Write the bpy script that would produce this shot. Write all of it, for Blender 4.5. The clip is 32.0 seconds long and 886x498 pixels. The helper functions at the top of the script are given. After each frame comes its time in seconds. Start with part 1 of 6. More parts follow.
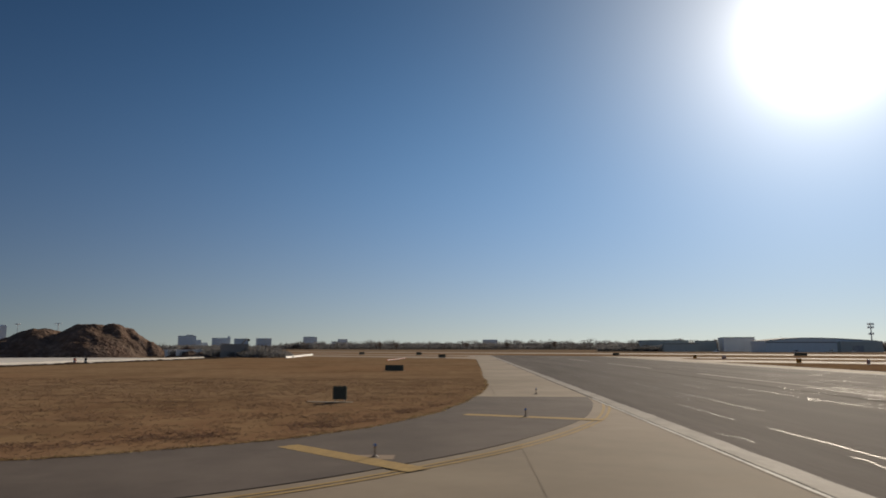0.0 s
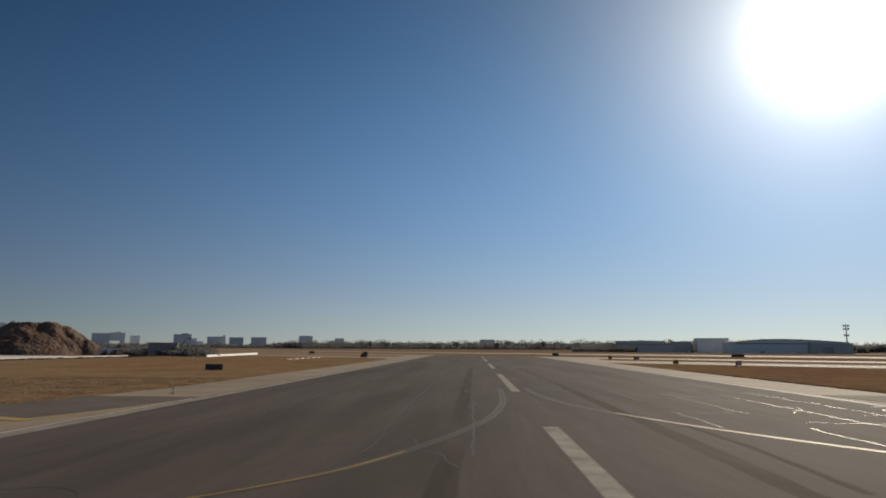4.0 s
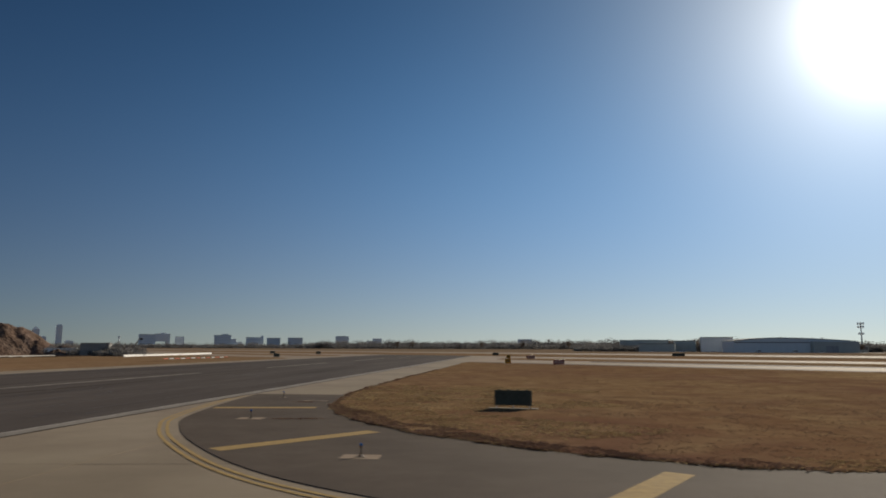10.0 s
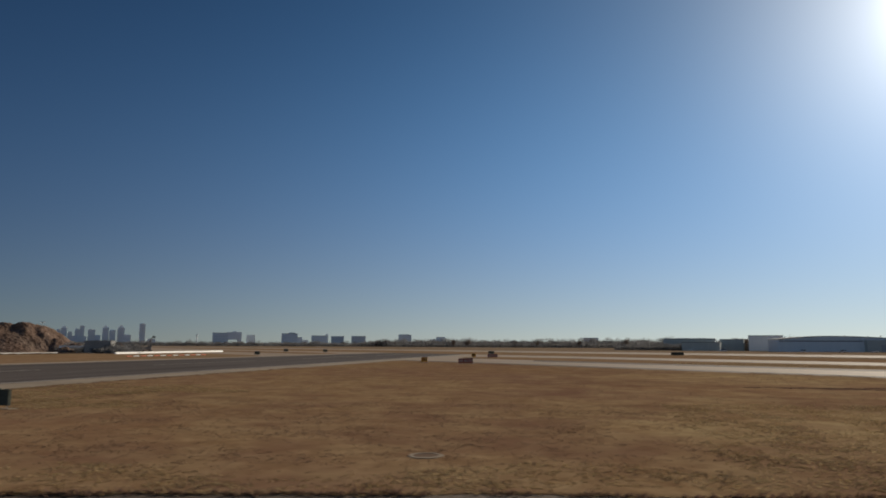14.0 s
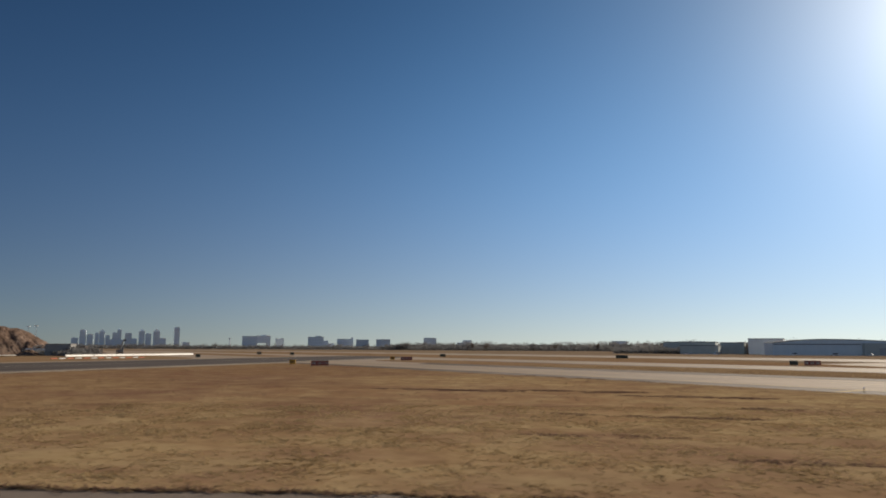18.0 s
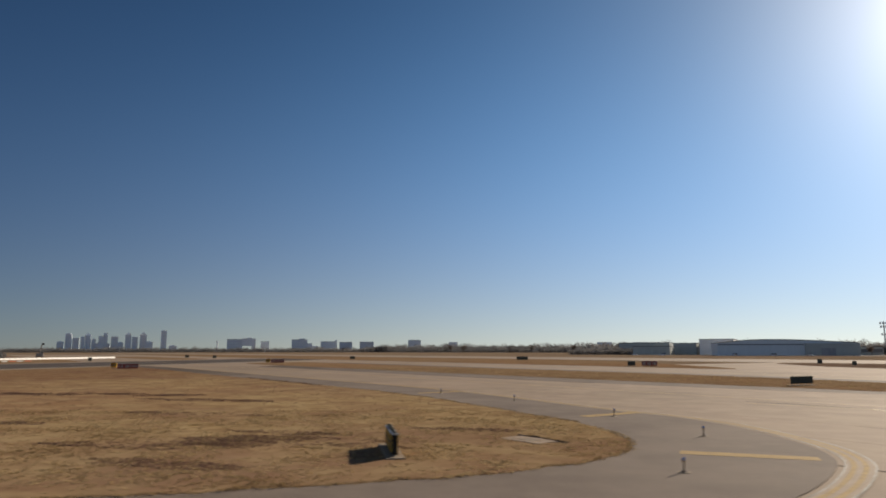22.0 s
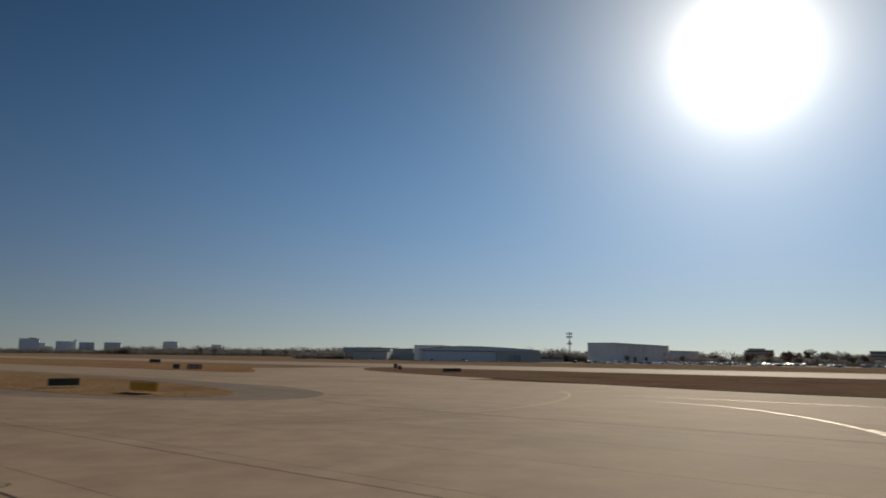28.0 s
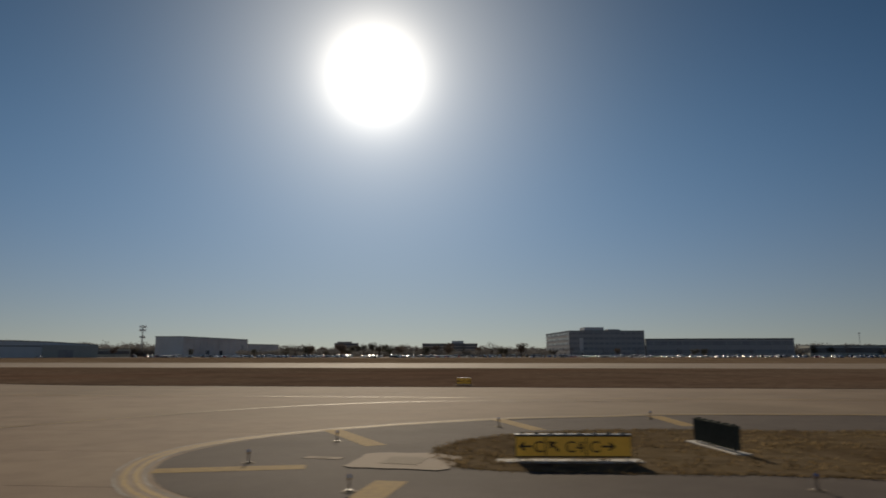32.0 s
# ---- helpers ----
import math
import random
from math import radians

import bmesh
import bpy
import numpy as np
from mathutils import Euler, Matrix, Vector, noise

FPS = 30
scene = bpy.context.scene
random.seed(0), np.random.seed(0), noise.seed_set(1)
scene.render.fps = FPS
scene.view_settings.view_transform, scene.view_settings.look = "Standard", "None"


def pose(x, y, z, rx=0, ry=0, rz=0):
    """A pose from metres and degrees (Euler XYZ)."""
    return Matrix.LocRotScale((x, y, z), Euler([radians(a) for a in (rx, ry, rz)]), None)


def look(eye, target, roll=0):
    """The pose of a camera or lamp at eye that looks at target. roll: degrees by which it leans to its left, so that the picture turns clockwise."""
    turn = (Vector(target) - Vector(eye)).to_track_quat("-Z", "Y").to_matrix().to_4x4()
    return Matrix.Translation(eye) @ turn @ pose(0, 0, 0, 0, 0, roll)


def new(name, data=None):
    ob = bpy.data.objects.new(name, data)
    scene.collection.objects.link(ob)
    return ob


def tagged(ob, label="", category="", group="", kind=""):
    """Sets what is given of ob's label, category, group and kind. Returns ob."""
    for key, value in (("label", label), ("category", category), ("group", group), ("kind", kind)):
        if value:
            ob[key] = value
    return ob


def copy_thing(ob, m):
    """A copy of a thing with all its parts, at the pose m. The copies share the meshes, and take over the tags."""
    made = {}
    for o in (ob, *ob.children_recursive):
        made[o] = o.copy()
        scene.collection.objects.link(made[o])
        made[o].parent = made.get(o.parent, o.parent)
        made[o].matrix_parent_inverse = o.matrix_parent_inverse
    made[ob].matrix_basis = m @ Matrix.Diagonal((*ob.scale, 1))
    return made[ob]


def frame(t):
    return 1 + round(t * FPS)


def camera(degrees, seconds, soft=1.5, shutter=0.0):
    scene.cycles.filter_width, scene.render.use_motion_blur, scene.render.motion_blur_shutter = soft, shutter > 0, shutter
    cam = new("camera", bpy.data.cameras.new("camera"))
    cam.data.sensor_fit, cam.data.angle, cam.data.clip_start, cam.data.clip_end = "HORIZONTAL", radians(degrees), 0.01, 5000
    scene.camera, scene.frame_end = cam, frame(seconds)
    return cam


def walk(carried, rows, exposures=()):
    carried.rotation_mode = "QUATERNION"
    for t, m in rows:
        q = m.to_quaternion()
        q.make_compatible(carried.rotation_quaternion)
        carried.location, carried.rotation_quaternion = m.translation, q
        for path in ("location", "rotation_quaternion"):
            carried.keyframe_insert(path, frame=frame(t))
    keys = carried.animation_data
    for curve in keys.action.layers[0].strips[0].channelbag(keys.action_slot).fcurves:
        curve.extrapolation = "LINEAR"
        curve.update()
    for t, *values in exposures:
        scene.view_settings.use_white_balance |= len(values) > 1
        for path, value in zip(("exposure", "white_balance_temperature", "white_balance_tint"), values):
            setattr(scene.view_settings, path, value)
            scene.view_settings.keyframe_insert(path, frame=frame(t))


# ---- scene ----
cam = camera(67.1, 32.0, soft=1.8, shutter=0.4)
PATH = [
    (0, pose(-31.39, -1.91, 3.49, 98.42, 0.02, 2.33)),
    (0.5, pose(-28.31, -1.59, 3.49, 98.42, -0.11, 2.45)),
    (1, pose(-24.98, -1.19, 3.50, 98.38, -0.12, 2.66)),
    (1.5, pose(-21.62, -0.80, 3.51, 98.34, 0.03, 2.83)),
    (2, pose(-18.20, -0.52, 3.51, 98.33, -0.35, 2.81)),
    (2.5, pose(-14.72, -0.34, 3.52, 98.35, -0.43, 2.83)),
    (3, pose(-11.19, -0.23, 3.52, 98.35, -0.20, 2.82)),
    (3.5, pose(-7.48, -0.11, 3.52, 98.33, -0.28, 2.66)),
    (4, pose(-3.71, -0.03, 3.52, 98.40, -0.25, 2.58)),
    (4.5, pose(0.13, 0.01, 3.51, 98.34, -0.61, 2.35)),
    (5, pose(4.05, -0.05, 3.52, 98.37, -0.39, 2.25)),
    (5.5, pose(8.08, -0.20, 3.52, 98.39, -0.16, 2.33)),
    (6, pose(12.08, -0.23, 3.53, 98.41, 0.07, 2.58)),
    (6.5, pose(15.91, 0.06, 3.53, 98.43, 0.30, 2.97)),
    (7, pose(19.60, 0.58, 3.53, 98.46, 0.29, 3.40)),
    (7.5, pose(23.38, 1.12, 3.53, 98.42, 0.73, 3.93)),
    (8, pose(27.15, 1.76, 3.52, 98.46, 0.47, 4.33)),
    (8.5, pose(31.08, 2.55, 3.49, 98.41, 0.34, 4.66)),
    (9, pose(35.01, 3.40, 3.47, 98.45, -0.06, 5.15)),
    (9.5, pose(38.94, 4.18, 3.46, 98.44, 0.03, 5.82)),
    (10, pose(42.85, 4.92, 3.47, 98.38, -0.12, 6.61)),
    (10.5, pose(46.83, 5.62, 3.48, 98.30, -0.10, 7.37)),
    (11, pose(50.78, 6.34, 3.49, 98.18, -0.01, 8.11)),
    (11.5, pose(54.79, 7.23, 3.50, 98.14, -0.09, 8.85)),
    (12, pose(58.76, 8.28, 3.49, 98.14, -0.24, 9.62)),
    (12.5, pose(62.68, 9.46, 3.49, 98.15, -0.03, 10.46)),
    (13, pose(66.56, 10.65, 3.49, 98.20, -0.03, 11.29)),
    (13.5, pose(70.38, 11.87, 3.49, 98.22, -0.18, 11.98)),
    (14, pose(74.21, 13.10, 3.50, 98.23, -0.22, 12.60)),
    (14.5, pose(78.09, 14.33, 3.50, 98.29, -0.12, 13.17)),
    (15, pose(82.07, 15.53, 3.50, 98.32, -0.14, 13.71)),
    (15.5, pose(86.25, 16.64, 3.50, 98.34, -0.16, 14.16)),
    (16, pose(90.58, 17.59, 3.50, 98.37, -0.17, 14.54)),
    (16.5, pose(95.01, 18.29, 3.50, 98.39, -0.19, 14.85)),
    (17, pose(99.47, 18.86, 3.50, 98.39, -0.20, 15.15)),
    (17.5, pose(103.95, 19.41, 3.49, 98.46, -0.19, 15.40)),
    (18, pose(108.45, 20.03, 3.49, 98.50, -0.24, 15.51)),
    (18.5, pose(112.91, 20.80, 3.49, 98.58, -0.24, 15.49)),
    (19, pose(117.31, 21.74, 3.50, 98.58, -0.24, 15.34)),
    (19.5, pose(121.70, 22.89, 3.50, 98.60, -0.27, 15.19)),
    (20, pose(126.04, 24.27, 3.50, 98.67, -0.36, 15.01)),
    (20.5, pose(130.13, 25.86, 3.51, 98.69, -0.32, 14.87)),
    (21, pose(134.16, 27.44, 3.52, 98.69, -0.08, 14.85)),
    (21.5, pose(138.14, 28.98, 3.52, 98.67, 0.07, 14.91)),
    (22, pose(142.24, 30.41, 3.52, 98.67, 0.05, 14.98)),
    (22.5, pose(146.34, 31.99, 3.52, 98.68, 0.14, 15.13)),
    (23, pose(150.34, 33.57, 3.50, 98.69, 0.08, 15.26)),
    (23.5, pose(154.35, 34.94, 3.49, 98.72, 0.10, 15.27)),
    (24, pose(158.43, 36.09, 3.49, 98.75, 0.21, 15.10)),
    (24.5, pose(162.54, 37.16, 3.49, 98.77, -0.16, 14.62)),
    (25, pose(166.69, 38.03, 3.49, 98.83, -0.18, 13.96)),
    (25.5, pose(170.93, 38.47, 3.49, 98.89, -0.19, 12.69)),
    (26, pose(175.25, 38.55, 3.49, 98.95, -0.21, 10.67)),
    (26.5, pose(179.66, 38.32, 3.49, 99.01, -0.23, 7.74)),
    (27, pose(184.09, 37.99, 3.49, 99.09, -0.30, 4.36)),
    (27.5, pose(188.55, 37.50, 3.50, 99.12, -0.51, 0.75)),
    (28, pose(193.00, 36.67, 3.50, 99.14, -0.66, -3.48)),
    (28.5, pose(197.46, 35.50, 3.50, 99.14, -0.65, -7.63)),
    (29, pose(201.88, 33.91, 3.49, 99.14, -0.54, -12.00)),
    (29.5, pose(206.20, 32.12, 3.49, 99.10, -0.48, -16.28)),
    (30, pose(210.47, 30.13, 3.50, 99.05, -0.29, -20.52)),
    (30.5, pose(214.61, 27.99, 3.50, 98.96, -0.41, -24.58)),
    (31, pose(218.62, 25.80, 3.50, 98.86, -0.30, -28.33)),
    (31.5, pose(222.50, 23.54, 3.50, 98.81, -0.07, -31.77)),
    (32, pose(226.28, 21.23, 3.48, 98.79, 0.03, -34.92)),
]
# the clip's camera opens up along the grass and closes towards the sun
walk(cam, PATH, [(0, 0.0, 6860, 13), (3, -0.03, 6800, 12), (7, -0.02, 6690, 10), (9, -0.03, 6660, 10), (12, -0.06, 6600, 10), (14.5, 0.08, 6640, 11), (17, 0.4, 6720, 11), (20, 0.41, 6840, 13), (24, 0.42, 6930, 14),
                 (26.5, 0.13, 6960, 13), (28, -0.2, 6930, 11), (29, -0.51, 7060, 11), (30, -0.68, 7130, 12), (32, -0.71, 7150, 12)])

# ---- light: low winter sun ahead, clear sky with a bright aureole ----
SUN_AZ, SUN_EL = radians(28.8), radians(23.3)      # azimuth from +y towards +x
SUN_DIR = Vector((math.sin(SUN_AZ) * math.cos(SUN_EL), math.cos(SUN_AZ) * math.cos(SUN_EL), math.sin(SUN_EL)))
world = bpy.data.worlds.new("sky")
scene.world = world
world.use_nodes = True
wn, wl = world.node_tree.nodes, world.node_tree.links
sky = wn.new("ShaderNodeTexSky")
sky.sky_type, sky.sun_disc = "NISHITA", False
sky.sun_elevation, sky.sun_rotation = SUN_EL, SUN_AZ
sky.altitude, sky.air_density, sky.dust_density, sky.ozone_density = 200, 1.0, 0.08, 10.0
wbg = wn["Background"]
wbg.inputs[1].default_value = 0.0172
wtint = wn.new("ShaderNodeMix"); wtint.data_type, wtint.blend_type = "RGBA", "MULTIPLY"      # very clear winter air
wtint.inputs[0].default_value, wtint.inputs[7].default_value = 1.0, (0.71, 0.96, 1.14, 1)
wl.new(sky.outputs[0], wtint.inputs[6]); wl.new(wtint.outputs[2], wbg.inputs[0])
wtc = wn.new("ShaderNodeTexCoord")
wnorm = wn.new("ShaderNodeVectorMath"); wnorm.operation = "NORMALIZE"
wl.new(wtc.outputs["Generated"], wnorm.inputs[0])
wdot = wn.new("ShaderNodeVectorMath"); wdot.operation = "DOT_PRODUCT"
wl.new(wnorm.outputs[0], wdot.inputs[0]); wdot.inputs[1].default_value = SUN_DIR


def wmath(op, a, b=None):
    n = wn.new("ShaderNodeMath"); n.operation = op
    for i, v in enumerate((a, b)):
        if v is None:
            continue
        if isinstance(v, (int, float)):
            n.inputs[i].default_value = v
        else:
            wl.new(v, n.inputs[i])
    return n.outputs[0]


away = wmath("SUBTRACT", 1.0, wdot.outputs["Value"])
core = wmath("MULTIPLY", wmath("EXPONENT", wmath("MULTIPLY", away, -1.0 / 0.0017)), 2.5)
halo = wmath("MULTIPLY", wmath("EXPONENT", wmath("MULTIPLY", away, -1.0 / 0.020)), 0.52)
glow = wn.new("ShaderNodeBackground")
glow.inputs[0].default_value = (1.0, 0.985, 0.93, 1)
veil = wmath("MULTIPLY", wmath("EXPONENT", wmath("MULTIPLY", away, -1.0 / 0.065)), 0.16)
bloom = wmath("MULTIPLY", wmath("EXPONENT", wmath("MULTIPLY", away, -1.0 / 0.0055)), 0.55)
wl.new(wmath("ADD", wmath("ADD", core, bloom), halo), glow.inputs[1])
# bluish haze: wide round the sun, thickest over the horizon
wsep = wn.new("ShaderNodeSeparateXYZ")
wl.new(wnorm.outputs[0], wsep.inputs[0])
low = wmath("EXPONENT", wmath("MULTIPLY", wmath("MAXIMUM", wsep.outputs["Z"], 0.0), -1.0 / 0.12))
near_sun = wmath("EXPONENT", wmath("MULTIPLY", away, -1.0 / 0.48))
haze = wmath("MULTIPLY", wmath("MULTIPLY", low, near_sun), 0.63)
mist = wn.new("ShaderNodeBackground")
mist.inputs[0].default_value = (0.985, 1.0, 0.83, 1)
wl.new(wmath("ADD", veil, haze), mist.inputs[1])
wadd = wn.new("ShaderNodeAddShader")
# clear-air blue, strongest some way above the horizon on the sun's side
lift_off = wmath("SUBTRACT", 1.0, wmath("MULTIPLY", wmath("EXPONENT", wmath("MULTIPLY", wmath("MAXIMUM", wsep.outputs["Z"], 0.0), -1.0 / 0.11)), 0.92))
wide = wmath("DIVIDE", 1.0, wmath("ADD", 1.0, wmath("POWER", wmath("DIVIDE", wmath("MAXIMUM", wsep.outputs["Z"], 0.0), 0.40), 3.0)))
sunward = wmath("DIVIDE", 1.0, wmath("ADD", 1.0, wmath("POWER", wmath("DIVIDE", wmath("MAXIMUM", away, 0.0), 0.30), 1.7)))
azure = wn.new("ShaderNodeBackground")
azure.inputs[0].default_value = (0.155, 0.50, 0.975, 1)
wl.new(wmath("MULTIPLY", wmath("MULTIPLY", wmath("MULTIPLY", wide, sunward), lift_off), 0.50), azure.inputs[1])
wtwo, wsum = wn.new("ShaderNodeAddShader"), wn.new("ShaderNodeAddShader")
wl.new(azure.outputs[0], wtwo.inputs[0]); wl.new(mist.outputs[0], wtwo.inputs[1])
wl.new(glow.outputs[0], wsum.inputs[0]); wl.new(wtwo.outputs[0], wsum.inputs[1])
# the pale sky over the horizon opposite the sun
opposite = wn.new("ShaderNodeMapRange")
opposite.interpolation_type = "SMOOTHSTEP"
opposite.inputs[1].default_value, opposite.inputs[2].default_value = 0.75, 1.6
wl.new(away, opposite.inputs[0])
low_wide = wmath("EXPONENT", wmath("MULTIPLY", wmath("MAXIMUM", wsep.outputs["Z"], 0.0), -1.0 / 0.45))
pale = wn.new("ShaderNodeBackground")
pale.inputs[0].default_value = (0.70, 0.86, 1.0, 1)
wl.new(wmath("MULTIPLY", wmath("MULTIPLY", low_wide, opposite.outputs[0]), 0.36), pale.inputs[1])
wall_sky = wn.new("ShaderNodeAddShader")
wl.new(wsum.outputs[0], wall_sky.inputs[0]); wl.new(pale.outputs[0], wall_sky.inputs[1])
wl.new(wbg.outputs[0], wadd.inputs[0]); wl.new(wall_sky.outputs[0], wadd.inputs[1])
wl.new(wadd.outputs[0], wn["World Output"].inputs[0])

sun = new("sun", bpy.data.lights.new("sun", "SUN"))
sun.data.energy, sun.data.angle, sun.data.color = 4.3, radians(0.53), (1.0, 0.90, 0.73)
sun.matrix_world = look(SUN_DIR * 100, (0, 0, 0))


# ---- materials ----
def material(name, colors, scale, rough=(0.7, 0.9), bump=0.3, bump_scale=None, stretch=(1, 1, 1), big=None, metal=0.0, spec=0.5, island=0.0, per_object=0.0, drift=None, laid=False):
    """colors: two or three tones mixed by noise; big: (scale, tone, amount) a second, wider stain."""
    m = bpy.data.materials.new(name)
    m.use_nodes = True
    nt, b = m.node_tree, m.node_tree.nodes["Principled BSDF"]
    N, L = nt.nodes, nt.links
    tc = N.new("ShaderNodeTexCoord")
    mp = N.new("ShaderNodeMapping"); mp.inputs["Scale"].default_value = stretch
    where = N.new("ShaderNodeNewGeometry").outputs["Position"] if laid else tc.outputs["Object"]     # laid: the pattern runs on from piece to piece
    L.new(where, mp.inputs[0])
    n1 = N.new("ShaderNodeTexNoise"); n1.inputs["Scale"].default_value = scale; n1.inputs["Detail"].default_value = 6; n1.inputs["Roughness"].default_value = 0.65
    L.new(mp.outputs[0], n1.inputs[0])
    ramp = N.new("ShaderNodeValToRGB")
    e = ramp.color_ramp.elements
    e[0].position, e[1].position = 0.32, 0.68
    e[0].color, e[1].color = (*colors[0], 1), (*colors[-1], 1)
    if len(colors) > 2:
        k = e.new(0.5); k.color = (*colors[1], 1)
    L.new(n1.outputs[0], ramp.inputs[0])
    col = ramp.outputs[0]

    def mix(a, fac, tone, mode="MIX"):
        x = N.new("ShaderNodeMix"); x.data_type, x.blend_type = "RGBA", mode
        if isinstance(fac, float):
            x.inputs[0].default_value = fac
        else:
            L.new(fac, x.inputs[0])
        L.new(a, x.inputs[6])
        if isinstance(tone, tuple):
            x.inputs[7].default_value = (*tone, 1)
        else:
            L.new(tone, x.inputs[7])
        return x.outputs[2]

    for bs, tone, amount in (big or ()):
        n2 = N.new("ShaderNodeTexNoise"); n2.inputs["Scale"].default_value = bs; n2.inputs["Detail"].default_value = 4
        L.new(mp.outputs[0], n2.inputs[0])
        r2 = N.new("ShaderNodeMapRange"); r2.inputs[1].default_value, r2.inputs[2].default_value, r2.inputs[4].default_value = 0.45, 0.68, amount
        L.new(n2.outputs[0], r2.inputs[0])
        col = mix(col, r2.outputs[0], tone)
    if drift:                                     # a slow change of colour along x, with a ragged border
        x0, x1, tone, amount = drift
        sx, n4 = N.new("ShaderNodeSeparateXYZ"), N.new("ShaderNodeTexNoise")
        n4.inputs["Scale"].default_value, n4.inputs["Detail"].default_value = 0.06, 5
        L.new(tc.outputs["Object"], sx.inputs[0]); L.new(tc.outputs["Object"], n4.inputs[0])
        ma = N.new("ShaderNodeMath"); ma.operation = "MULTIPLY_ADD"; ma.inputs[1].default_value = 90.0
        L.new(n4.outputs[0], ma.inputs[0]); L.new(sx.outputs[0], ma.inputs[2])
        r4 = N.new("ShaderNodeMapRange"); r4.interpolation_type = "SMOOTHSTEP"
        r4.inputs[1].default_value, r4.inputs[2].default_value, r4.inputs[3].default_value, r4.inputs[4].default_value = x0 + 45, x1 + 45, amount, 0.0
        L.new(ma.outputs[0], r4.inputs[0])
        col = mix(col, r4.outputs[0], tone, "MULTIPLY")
    if island or per_object:
        if island:
            g = N.new("ShaderNodeNewGeometry"); rnd = g.outputs["Random Per Island"]
        else:
            g = N.new("ShaderNodeObjectInfo"); rnd = g.outputs["Random"]
        r3 = N.new("ShaderNodeMapRange"); r3.inputs[3].default_value, r3.inputs[4].default_value = 1 - (island or per_object), 1 + (island or per_object)
        L.new(rnd, r3.inputs[0])
        cc = N.new("ShaderNodeCombineColor")
        for i in range(3):
            L.new(r3.outputs[0], cc.inputs[i])
        col = mix(col, 1.0, cc.outputs[0], "MULTIPLY")
    L.new(col, b.inputs["Base Color"])
    rr = N.new("ShaderNodeMapRange"); rr.inputs[3].default_value, rr.inputs[4].default_value = rough
    L.new(n1.outputs[0], rr.inputs[0]); L.new(rr.outputs[0], b.inputs["Roughness"])
    b.inputs["Metallic"].default_value = metal
    b.inputs["Specular IOR Level"].default_value = spec
    if bump:
        n3 = N.new("ShaderNodeTexNoise"); n3.inputs["Scale"].default_value = bump_scale or scale * 6; n3.inputs["Detail"].default_value = 3
        L.new(mp.outputs[0], n3.inputs[0])
        bp = N.new("ShaderNodeBump"); bp.inputs["Strength"].default_value = bump; bp.inputs["Distance"].default_value = 0.05
        L.new(n3.outputs[0], bp.inputs["Height"]); L.new(bp.outputs[0], b.inputs["Normal"])
    return m


def glassy(name, color, rough=0.1, metal=0.0):
    return material(name, (color, tuple(c * 1.2 for c in color)), 0.4, (rough, rough + 0.05), bump=0, metal=metal)


def let_through(m, share):
    """Thin blades, leaves and lamp-box faces pass light from behind."""
    nt = m.node_tree
    b, out = nt.nodes["Principled BSDF"], nt.nodes["Material Output"]
    tr, mx = nt.nodes.new("ShaderNodeBsdfTranslucent"), nt.nodes.new("ShaderNodeMixShader")
    nt.links.new(b.inputs["Base Color"].links[0].from_socket, tr.inputs[0])
    mx.inputs[0].default_value = share
    nt.links.new(b.outputs[0], mx.inputs[1]); nt.links.new(tr.outputs[0], mx.inputs[2])
    nt.links.new(mx.outputs[0], out.inputs[0])
    return m


GRASS = material("dry_grass", ((0.175, 0.108, 0.066), (0.238, 0.157, 0.097), (0.30, 0.212, 0.133)), 0.9, (0.9, 1.0), 0.12, 5.0,
                 big=((0.022, (0.235, 0.132, 0.075), 0.85), (0.085, (0.15, 0.092, 0.055), 0.75), (0.4, (0.33, 0.235, 0.13), 0.4), (1.3, (0.17, 0.11, 0.062), 0.35)), spec=0.0)
GRASS_MAIN = material("dry_field_grass", ((0.225, 0.142, 0.074), (0.315, 0.215, 0.114), (0.40, 0.295, 0.162)), 0.7, (0.9, 1.0), 0.15, 5.0,
                      big=((0.022, (0.255, 0.145, 0.085), 0.75), (0.05, (0.235, 0.14, 0.095), 0.8), (0.2, (0.20, 0.115, 0.075), 0.6), (0.3, (0.39, 0.292, 0.158), 0.6), (1.3, (0.19, 0.122, 0.068), 0.35)), spec=0.0,
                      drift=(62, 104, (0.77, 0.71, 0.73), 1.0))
GRASS_FAR = material("far_dull_grass", ((0.17, 0.125, 0.085), (0.23, 0.17, 0.118), (0.29, 0.22, 0.155)), 0.1, (0.9, 1.0), 0.2, 2.0, big=((0.01, (0.21, 0.145, 0.10), 0.7), (0.04, (0.14, 0.10, 0.07), 0.6)), spec=0.0)
GRASS_ISLE = material("trampled_grass", ((0.11, 0.082, 0.052), (0.175, 0.133, 0.085), (0.24, 0.185, 0.122)), 1.1, (0.9, 1.0), 0.4, 5.0, big=((0.12, (0.085, 0.055, 0.032), 0.7), (0.5, (0.20, 0.145, 0.08), 0.5)), spec=0.0)
# longer rank grass, its tone also darkened for standing against the sun
GRASS_DARK = material("darkened_rank_grass", ((0.12, 0.083, 0.062), (0.17, 0.122, 0.09), (0.215, 0.16, 0.118)), 0.6, (0.9, 1.0), 0.6, 7.0, stretch=(1, 1, 1),
                      big=((0.02, (0.18, 0.11, 0.078), 0.7), (0.09, (0.105, 0.07, 0.052), 0.6)), spec=0.0)
BLADE = let_through(material("dry_blades", ((0.28, 0.192, 0.098), (0.45, 0.338, 0.188)), 0.25, (0.8, 0.95), 0, island=0.35, spec=0.0), 0.4)
